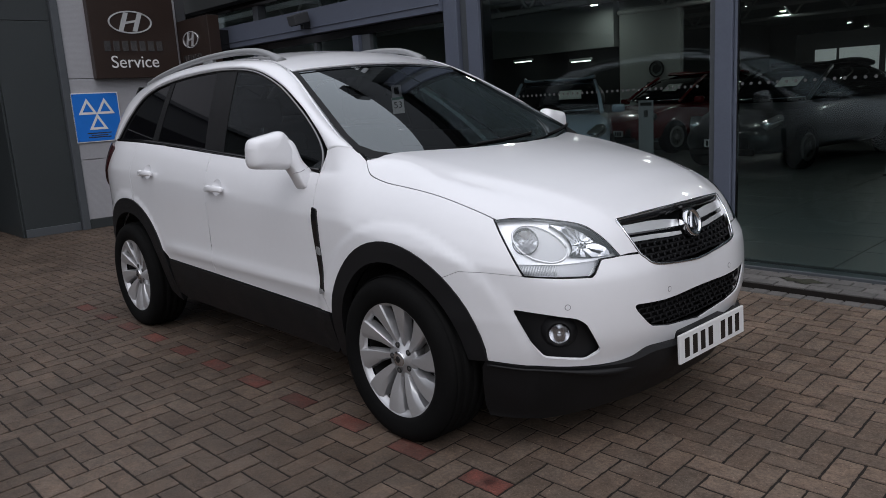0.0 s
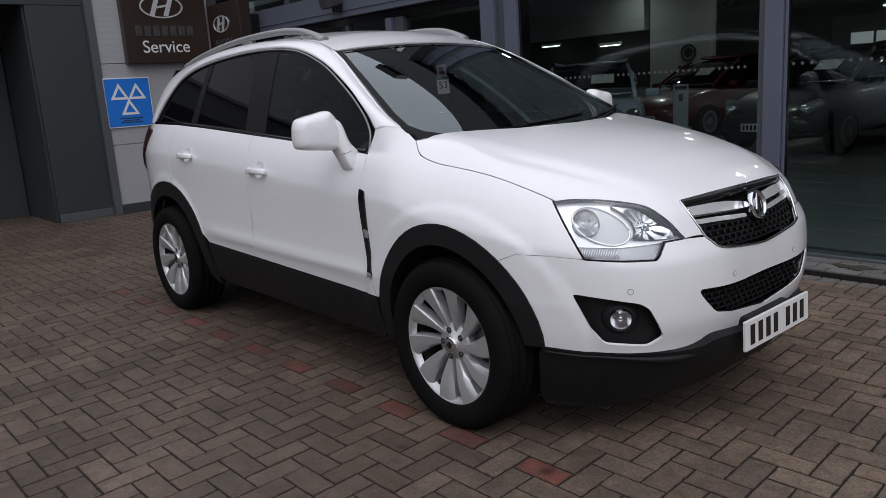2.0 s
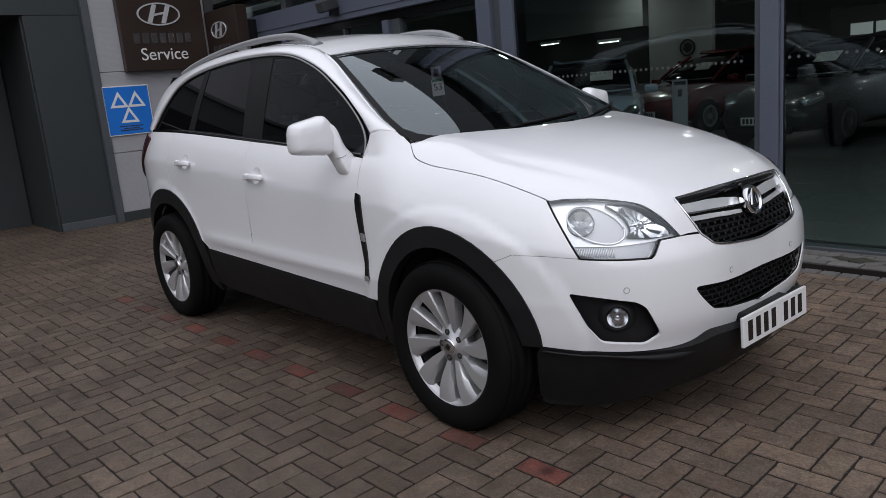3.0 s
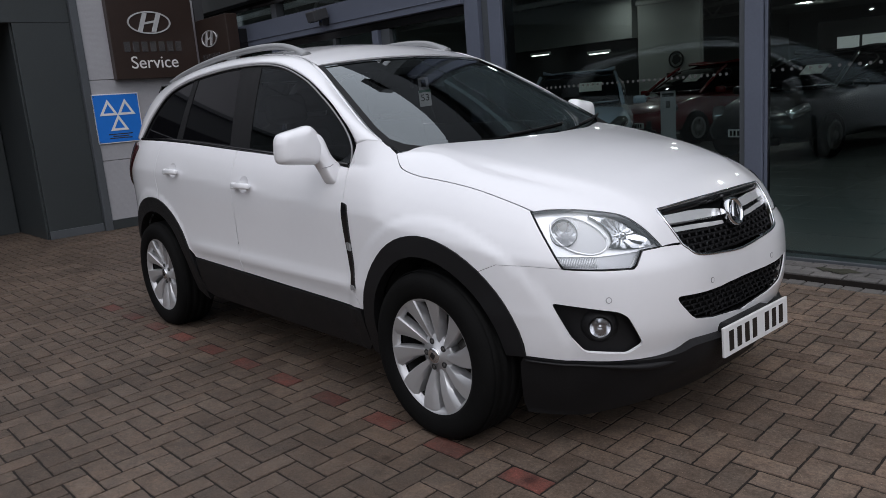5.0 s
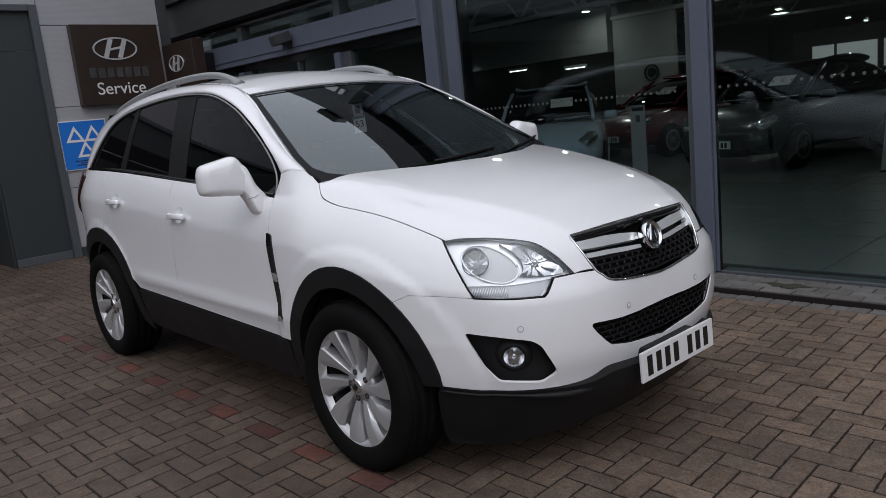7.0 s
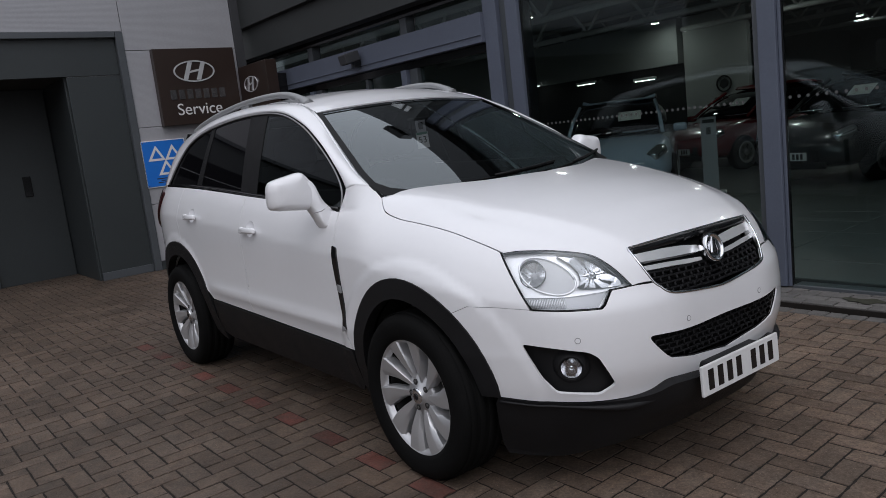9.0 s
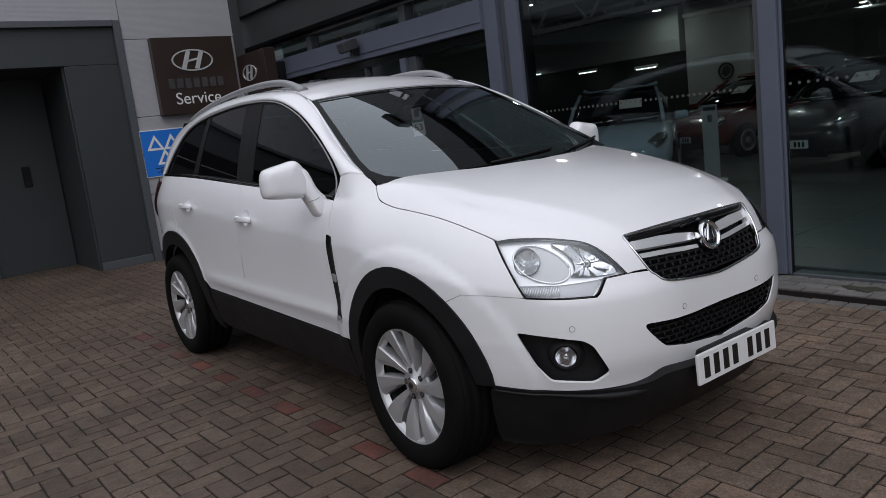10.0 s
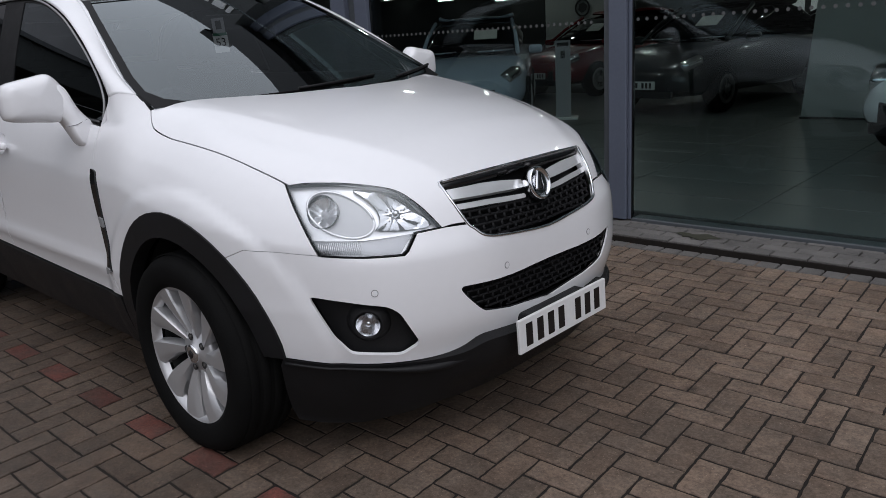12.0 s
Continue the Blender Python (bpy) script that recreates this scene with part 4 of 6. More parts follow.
def cut(f, loop, holes=(), step=0.03, depth=0.012, lift=0.0, flip=False):
    """The piece of the surface f inside a loop, with returned edges: verts, normals, faces."""
    rim = refine(loop, step)
    inner = [refine(h, step) for h in holes]
    pts, edges = [], []
    for lp in [rim] + inner:
        k = len(pts)
        pts += [Vector(p) for p in lp]
        edges += [(k + i, k + (i + 1) % len(lp)) for i in range(len(lp))]
    xs, ys = [p[0] for p in rim], [p[1] for p in rim]
    border = np.array([tuple(p) for p in pts])
    nx, ny = int((max(xs) - min(xs)) / step) + 1, int((max(ys) - min(ys)) / step) + 1
    for i in range(nx + 1):
        for j in range(ny + 1):
            p = (min(xs) + (i + 0.5 * (j % 2)) * step, min(ys) + j * step)
            if inside(p, rim) and not any(inside(p, h) for h in inner) and np.min(np.sum((border - p) ** 2, axis=1)) > (0.45 * step) ** 2:
                pts.append(Vector(p))
    v2, _, tris, _, _, _ = geometry.delaunay_2d_cdt(pts, edges, [], 0, 1e-6)
    keep = []
    for t in tris:
        c = sum((v2[i] for i in t), Vector((0, 0))) / 3
        if inside(c, rim) and not any(inside(c, h) for h in inner):
            keep.append(tuple(t)[::-1] if flip else tuple(t))
    used = {}
    verts, norms = [], []
    for t in keep:
        for i in t:
            if i not in used:
                used[i] = len(verts)
                n = surface_normal(f, v2[i][0], v2[i][1], flip)
                verts.append(Vector(f(v2[i][0], v2[i][1])) + n * lift)
                norms.append(n)
    faces = [tuple(used[i] for i in t) for t in keep]
    seen = {}
    for t in faces:
        for a, b in zip(t, t[1:] + t[:1]):
            seen[(a, b)] = True
    open_edges = [(a, b) for a, b in seen if (b, a) not in seen]
    top, low = {}, {}
    if depth:
        for e in open_edges:
            d = verts[e[1]] - verts[e[0]]
            for i in e:
                out = d.cross(norms[i])
                if i not in top:
                    top[i], low[i] = len(verts), len(verts) + 1
                    verts += [verts[i].copy(), verts[i] - norms[i] * depth]
                    norms += [out.normalized(), out.normalized()]
        faces += [(top[a], low[a], low[b], top[b]) for a, b in open_edges]
    return verts, norms, faces


def mirrored(g):
    v, n, f = g
    fl = Vector((1, -1, 1))
    return [p * fl for p in v], [p * fl for p in n], [t[::-1] for t in f]


def joined(*gs):
    v, n, f = [], [], []
    for a, b, c in gs:
        k = len(v)
        v, n, f = v + a, n + b, f + [tuple(k + i for i in t) for t in c]
    return v, n, f


def panel(name, g, material, parent, label=""):
    v, n, f = g
    me = bpy.data.meshes.new(name)
    me.from_pydata([tuple(p) for p in v], [], f)
    me.update()
    me.shade_smooth()
    me.normals_split_custom_set_from_vertices([tuple(p) for p in n])
    me.materials.append(material)
    ob = new(name, me)
    ob.parent = parent
    return tagged(ob, label)


def both_sides(name, g, material, parent, label=""):
    return panel(name, g, material, parent, label), panel(name, mirrored(g), material, parent, label)


def whole(name, g, material, parent, label=""):
    return panel(name, joined(g, mirrored(g)), material, parent, label)


def ellipse(cx, cz, rx, rz, a0, a1, n=28):
    return [(cx + rx * math.cos(radians(a0 + (a1 - a0) * k / n)), cz + rz * math.sin(radians(a0 + (a1 - a0) * k / n))) for k in range(n + 1)]


car = empty("car", "white sport utility car with black wheel arch cladding parked on paving", "car")
UF = U_FRONT

# outlines on the ribbon, as (u, z)
LAMP_TOP = spline([(1.795, 0.924), (1.849, 0.927), (1.93, 0.925), (2.009, 0.915), (2.086, 0.897), (2.129, 0.872), (2.168, 0.831), (2.207, 0.775)], 4)
LAMP_LOW = [(2.133, 0.773), (2.104, 0.730), (2.091, 0.719), (2.0, 0.723), (1.886, 0.731)]
LAMP_LOOP = LAMP_TOP + LAMP_LOW
GRILLE = [(UF, 0.907)] + spline([(2.50, 0.907), (2.408, 0.905), (2.32, 0.902), (2.231, 0.897)], 4) + [(2.255, 0.837), (2.285, 0.770)] + spline([(2.304, 0.750), (2.326, 0.728), (2.378, 0.714), (2.515, 0.696), (UF, 0.690)], 4)
LOWER_GRILLE = [(UF, 0.585), (2.449, 0.582), (2.36, 0.585), (2.240, 0.594), (2.234, 0.585), (2.251, 0.558), (2.289, 0.512), (2.310, 0.494), (2.408, 0.470), (UF, 0.448)]
FOG = rounded([(1.847, 0.610), (1.947, 0.594), (2.040, 0.574), (2.069, 0.551), (2.119, 0.440), (2.071, 0.408), (1.941, 0.425), (1.903, 0.479)], 0.014, 3)
ARCH_F = ellipse(1.335, 0.34, 0.43, 0.49, 0, 180)
ARCH_R = ellipse(-1.31, 0.34, 0.51, 0.52, 0, 180)


def grown(loop, cx, cz, k):
    return [(cx + (x - cx) * k, cz + (z - cz) * k) for x, z in loop]


# front bumper
edge = [(1.567, 0.697)] + [(u, z) for u, z in ARCH_F[::-1] if u > 1.57 and 0.415 < z < 0.69] + [(1.758, 0.404)]
bumper_low = spline([(1.758, 0.404), (1.885, 0.394), (2.014, 0.385), (2.152, 0.380), (2.236, 0.388), (2.293, 0.407), (2.366, 0.405), (2.5, 0.395), (UF, 0.392)], 4)
LG_IN = [LOWER_GRILLE[1]] + rounded(LOWER_GRILLE[1:-1], 0.010, 2)[3:-3] + [LOWER_GRILLE[-2]]
bumper_mid = [(UF, 0.448)] + LG_IN[::-1] + [(UF, 0.585)]
bumper_top = [(UF, 0.689)] + [p for p in GRILLE if p[1] < 0.765][::-1][1:] + [(2.283, 0.768), (2.214, 0.772)] + [(a + 0.004, b - 0.004) for a, b in LAMP_LOW[:-1]] + [(1.890, 0.728), (1.878, 0.732), (1.78, 0.7413), (1.675, 0.7453)]
bumper = whole("front_bumper", cut(body, edge + bumper_low[1:] + bumper_mid + bumper_top, [FOG], 0.028), PAINT, car, "white bumper with two parking sensors")

# bonnet: its edge follows the wings, the lamps and the grille
HOODN = 8
hood_side = spline([(1.052, 0.735), (1.10, 0.762), (1.150, 0.768), (1.30, 0.765), (1.473, 0.757), (1.64, 0.738), (1.775, 0.712)], HOODN)
lamp_xy = [(body(u, z)[0], -body(u, z)[1]) for u, z in LAMP_TOP[3:]]
grille_xy = [(body(u, z)[0], -body(u, z)[1]) for u, z in GRILLE if z > 0.782]
cowl = spline([(1.315, 0.0), (1.262, 0.28), (1.190, 0.42), (1.105, 0.58), (1.052, 0.735)], 5)
hood_loop = cowl[:-1] + hood_side + lamp_xy[1:] + [(body(2.279, 0.776)[0], -body(2.279, 0.776)[1])] + grille_xy[::-1][1:-1] + [(grille_xy[0][0], 0.0)]
whole("bonnet", cut(bonnet_pt, hood_loop, (), 0.024, flip=True), PAINT, car)

# wings, doors, quarters
hood_u = []
for x, w in hood_side[1:-2]:
    w += 0.0035
    hood_u.append((1.2 + BX * math.atan2(x - 1.2, w) if x > 1.2 else x, nose_height(x, w)))
wing = [(0.812, 1.075), (0.826, 1.176), (0.89, 1.189), (0.955, 1.181), (1.0, 1.160)] + hood_u + [(1.792, 0.924), (1.882, 0.7335), (1.78, 0.7428), (1.675, 0.7468), (1.5655, 0.6985)] + [(u, z) for u, z in ARCH_F if z > 0.702 and u < 1.56] + [(u, z) for u, z in ARCH_F if 0.464 < z < 0.702 and u < 1.3] + [(0.905, 0.462), (0.897, 0.462), (0.866, 0.55), (0.829, 0.93)]
both_sides("wing", cut(body, wing, (), 0.018), PAINT, car)
belt = lambda x: shoulder(x) - 0.004
front_door = [(0.808, 1.075), (0.826, 0.93), (0.862, 0.55), (0.892, 0.463), (-0.19, 0.499)] + [(-0.20, 0.8)] + [(-0.215 + 0.0, belt(-0.215))] + [(x, belt(x)) for x in (0.0, 0.2, 0.4, 0.6)]
CUPS = [[(u + 0.050 * math.cos(a), z + 0.006 + 0.043 * math.sin(a)) for a in [2 * math.pi * k / 20 for k in range(20)]] for u, z in ((-0.070, 0.974), (-0.958, 1.030))]
both_sides("front_door", cut(body, front_door, [CUPS[0]], 0.028), PAINT, car)
rear_arch = [(u, z) for u, z in ARCH_R if u > -1.2 and z > 0.53]
rear_door = [(-0.194, 0.499), (-0.79, 0.517)] + rear_arch + [(-1.217, 0.8525), (-1.22, 0.90), (-1.235, 1.0), (-1.2, belt(-1.2))] + [(x, belt(x)) for x in (-0.9, -0.6, -0.4, -0.219)] + [(-0.204, 0.8)]
both_sides("rear_door", cut(body, rear_door, [CUPS[1]], 0.028), PAINT, car)
quarter = [(-1.204, belt(-1.2)), (-1.239, 1.0), (-1.224, 0.90), (-1.221, 0.8525)] + [(u, z) for u, z in ARCH_R if u < -1.22 and z > 0.45] + [(-1.85, 0.45), (-1.98, 0.45), (-1.98, 0.85), (-1.93, 1.0), (-1.80, 1.16), (-1.70, belt(-1.7)), (-1.6, belt(-1.6)), (-1.4, belt(-1.4))]
both_sides("quarter_panel", cut(body, quarter, (), 0.03), PAINT, car)
tail = [(-1.985, 0.45), (-1.985, 0.85), (-2.02, 1.14), (U_REAR, 1.14), (U_REAR, 0.45)]
whole("tail_panel", cut(body, tail[::-1], (), 0.05), PAINT, car)
both_sides("tail_lamp", cut(body, rounded([(-1.985, 0.86), (-1.80, 0.965), (-1.69, 1.05), (-1.60, 1.172), (-1.70, 1.20), (-1.95, 1.19), (-2.02, 1.13)], 0.012, 2)[::-1], (), 0.03, depth=0.02, lift=0.014), TAILRED, car, "dark red tail lamp")

def across(pts, r, d=0.0, flat=1.0):
    """A strip on one side and, past the middle, on the other."""
    right = [Vector(body(a, b)) + surface_normal(body, a, b, False) * d for a, b in pts]
    return tube(right + [Vector((p.x, -p.y, p.z)) for p in right[::-1][1:]], r, 8, flat)


# black cladding
front_clad = [(1.758, 0.403)] + [p for p in ARCH_F if p[1] > (0.34 if p[0] < 1.4 else 0.41)][1:-1] + [(0.905, 0.34), (0.897, 0.26), (0.965, 0.24), (0.978, 0.34)] + [p for p in grown(ARCH_F, 1.335, 0.34, 0.83)[::-1][1:-1] if p[0] < 1.4 or p[1] > 0.41] + [(1.690, 0.403)]
both_sides("arch_cladding", cut(body, front_clad, (), 0.03, 0.05, 0.007), PLASTIC, car, "matt black wheel arch moulding")
rear_clad = ARCH_R[1:-1] + [(-1.815, 0.30), (-1.735, 0.30)] + grown(ARCH_R, -1.31, 0.34, 0.82)[::-1][1:-1] + [(-0.895, 0.30), (-0.80, 0.24), (-0.795, 0.34)]
both_sides("arch_cladding", cut(body, rear_clad, (), 0.03, 0.05, 0.007), PLASTIC, car, "matt black wheel arch moulding")
sill = [(0.893, 0.455), (0.899, 0.29), (0.86, 0.255), (-0.7, 0.275), (-0.795, 0.30), (-0.792, 0.51)]
both_sides("sill_cladding", cut(body, sill[::-1], (), 0.04, 0.04, 0.006), PLASTIC, car, "matt black sill moulding")
chin_top = [(a, b - 0.004) for a, b in bumper_low]
chin = [(1.749, 0.40)] + [(1.737, 0.375), (1.733, 0.28), (1.732, 0.20), (1.745, 0.15), (1.95, 0.145), (2.2, 0.19), (UF, 0.20)] + [(UF, 0.388)] + chin_top[::-1][1:-1]
def chin_pt(u, z):
    """The lower bumper, which stands out as a ledge round the number plate."""
    p, n = Vector(body(u, z)), surface_normal(body, u, z, False)
    n.z = 0
    return tuple(p + n.normalized() * 0.038 * step01(2.06, 2.32, u) * step01(0.20, 0.33, z))


whole("chin_cladding", cut(chin_pt, chin, (), 0.03, 0.05, 0.003), PLASTIC, car, "matt black lower bumper")
lip = [(a, b - 0.012 - 0.018 * step01(1.95, 2.2, a)) for a, b in bumper_low]
part("chin_lip", across(lip, [0.005 + 0.013 * step01(1.95, 2.2, a) + 0.006 * step01(2.2, 2.34, a) for a, b in lip + lip[::-1][1:]], 0.012, 0.9), PLASTIC, car, "", True)
whole("tail_cladding", cut(body, [(-1.86, 0.445), (U_REAR, 0.445), (U_REAR, 0.25), (-1.86, 0.25)], (), 0.05, 0.03), PLASTIC, car)

# ---- cabin: arches, roof, glass ----
ARC_OUT = spline([(0.805, 1.165), (0.708, 1.262), (0.532, 1.387), (0.282, 1.506), (-0.05, 1.588), (-0.52, 1.608), (-1.05, 1.576), (-1.375, 1.508), (-1.568, 1.383), (-1.66, 1.30), (-1.73, 1.215)], 6)
ARC_IN = spline([(0.955, -0.735, 1.183), (0.80, -0.706, 1.250), (0.60, -0.658, 1.362), (0.32, -0.588, 1.518), (0.06, -0.545, 1.610), (-0.40, -0.510, 1.655), (-0.90, -0.510, 1.655), (-1.35, -0.520, 1.620), (-1.75, -0.54, 1.545), (-1.98, -0.56, 1.40), (-2.10, -0.60, 1.19)], 6)


def arch_grid(n=8):
    v, f = [], []
    foot = spline([(0.826, 1.177), (0.89, 1.190), (0.955, 1.182)], n // 2)
    shift = []
    for r, ((x, z), i) in enumerate(zip(ARC_OUT, ARC_IN)):
        ramp = step01(0, 9, r)
        a, b = Vector((x, flank(x, z) - 0.002 - 0.010 * ramp, z)), Vector(i)
        mid = (a + b) / 2 + Vector((0.25, -1.0, 0.9)).normalized() * (0.006 * ramp + (0.05 + 0.12 * ramp) * (a - b).length)
        for k in range(n + 1):
            t = k / n
            p = a * (1 - t) ** 2 + mid * 2 * t * (1 - t) + b * t * t
            if r == 0:
                shift.append(Vector(body(*foot[k])) - p)
            v.append(p + shift[k] * (1 - step01(0, 16, r)))
    for r in range(len(ARC_OUT) - 1):
        for k in range(n):
            p = r * (n + 1) + k
            f.append((p, p + 1, p + n + 2, p + n + 1))
    return v, f


for s in (1, -1):
    av, af = arch_grid()
    ob = link_mesh("roof_arch", [(p.x, p.y * s, p.z) for p in av], [t if s > 0 else t[::-1] for t in af], PAINT, car, "", True)
    md = ob.modifiers.new("thick", "SOLIDIFY")
    md.thickness, md.offset = 0.02, -1


def roof_pt(x, w):
    edge = smooth_line(x, (-2.10, -1.75, -1.35, -0.9, -0.4, 0.0, 0.16, 0.27, 0.36), (1.30, 1.545, 1.62, 1.655, 1.655, 1.625, 1.59, 1.555, 1.526))
    return (x, -w, edge + 0.042 * (1 - (w / 0.52) ** 2))


whole("roof", cut(roof_pt, [(0.325, 0.0), (0.305, 0.3), (0.262, 0.566), (0.06, 0.540), (-0.40, 0.504), (-0.90, 0.504), (-1.35, 0.514), (-1.75, 0.534), (-1.80, 0.0)], (), 0.05, flip=True), PAINT, car)


def tail_pt(w, t):
    return (-1.80 - 0.42 * t , -w, 1.575 - 0.44 * t)


whole("tailgate_glass", cut(tail_pt, [(0, 0), (0.53, 0), (0.60, 1.0), (0, 1.0)], (), 0.1, flip=True), TINT, car)
SCREEN = [(0.0, 0.0), (0.25, 0.0), (0.5, 0.0), (0.726, 0.0), (0.732, 0.12), (0.720, 0.25), (0.672, 0.5), (0.621, 0.75), (0.571, 0.985), (0.28, 0.985), (0.0, 0.985)]
screen = whole("windscreen", cut(screen_pt, SCREEN, (), 0.025, 0.004), WINDGLASS, car, "clear windscreen reflecting sky and building")
band = [(0.0, 0.0), (0.726, 0.0), (0.732, 0.12), (0.720, 0.25), (0.672, 0.5), (0.621, 0.75), (0.571, 0.985), (0.0, 0.985), (0.0, 0.972), (0.545, 0.968), (0.594, 0.75), (0.645, 0.5), (0.692, 0.25), (0.702, 0.13), (0.672, 0.07), (0.62, 0.045), (0.0, 0.035)]
whole("screen_border", cut(screen_pt, band, (), 0.03, 0.0, -0.006), GRILLEBLACK, car, "black printed border of the windscreen")

seal = [(1.030, -0.724, 1.142), (0.995, -0.728, 1.160)] + [(x + 0.002, y + 0.008, z - 0.004) for x, y, z in ARC_IN[:21]]
bead = [(x, y + 0.001, z - 0.001) for x, y, z in ARC_IN[:21]]
for s in (1, -1):
    part("screen_seal", tube([(x, y * s, z) for x, y, z in seal], 0.0075, 8), PLASTIC, car, "black screen seal", True)
    part("pillar_bead", tube([(x, y * s, z) for x, y, z in bead], [0.002 + 0.005 * step01(0, 8, r) for r in range(len(bead))], 8), PAINT, car, "", True)

DLO = spline([(0.797, 1.085), (0.786, 1.165), (0.698, 1.255), (0.515, 1.372), (0.27, 1.49), (-0.05, 1.572), (-0.52, 1.592), (-1.04, 1.560), (-1.36, 1.495), (-1.55, 1.375), (-1.70, 1.222)], 6)
dlo_low = [(x, shoulder(x) + 0.004) for x in (-1.2, -0.7, -0.2, 0.3, 0.6)]
whole_dlo = DLO + dlo_low


def window(x0a, x1a, x0b, x1b):
    """The part of the window band between two leaning lines: x at the foot and head."""
    loop = []
    for x, z in refine(whole_dlo, 0.03):
        t = (z - 1.1) / 0.5
        if x0a + (x0b - x0a) * t < x < x1a + (x1b - x1a) * t:
            loop.append((x, z))
    return loop


for g, nm, mt in ((window(-0.18, 0.9, -0.20, 0.9), "front_window", SIDEGLASS), (window(-1.08, -0.32, -0.96, -0.36), "rear_window", TINT), (window(-1.9, -1.11, -1.9, -0.99), "quarter_window", TINT)):
    both_sides(nm, cut(flank_pt, grown(g, sum(p[0] for p in g) / len(g), sum(p[1] for p in g) / len(g), 0.965), (), 0.06, 0.004), mt, car, "dark tinted side window")
both_sides("window_surround", cut(flank_pt, whole_dlo, [grown(g, sum(p[0] for p in g) / len(g), sum(p[1] for p in g) / len(g), 0.96) for g in (window(-0.18, 0.9, -0.20, 0.9), window(-1.08, -0.32, -0.96, -0.36), window(-1.9, -1.11, -1.9, -0.99))], 0.04, 0.02, 0.003), PLASTIC, car, "black window surround")
for s in (1, -1):
    part("window_trim", tube([(x, s * (flank(x, z) - 0.010), z) for x, z in [(0.79, 1.08)] + [(x + 0.006, z + 0.004) for x, z in DLO]], 0.0045, 6), RAIL, car, "satin window trim strip", True)
    part("belt_trim", tube([(x, s * (flank(x, shoulder(x)) - 0.016), shoulder(x) + 0.002) for x in (-1.68, -1.2, -0.7, -0.2, 0.3, 0.6, 0.79)], 0.009, 6), GLOSSBLACK, car, "black belt seal", True)

# body core that shuts off the view through the gaps
core = box(-2.0, 1.75, -0.66, 0.66, 0.27, 0.70, 0.03)
part("underbody", core, DARKVOID, car)
part("engine_bay", box(1.0, 1.95, -0.60, 0.60, 0.40, 0.86, 0.05), DARKVOID, car)
for s in (1, -1):
    part("door_core", box(-1.15, 0.80, *sorted((s * 0.785, s * 0.70)), 0.30, 1.06, 0.01), INTERIOR, car)
    part("door_top", box(-1.15, 0.78, *sorted((s * 0.766, s * 0.70)), 1.055, 1.166, 0.01), INTERIOR, car)

# ---- wheels ----
HUB_Z, TYRE_R = 0.340, 0.345


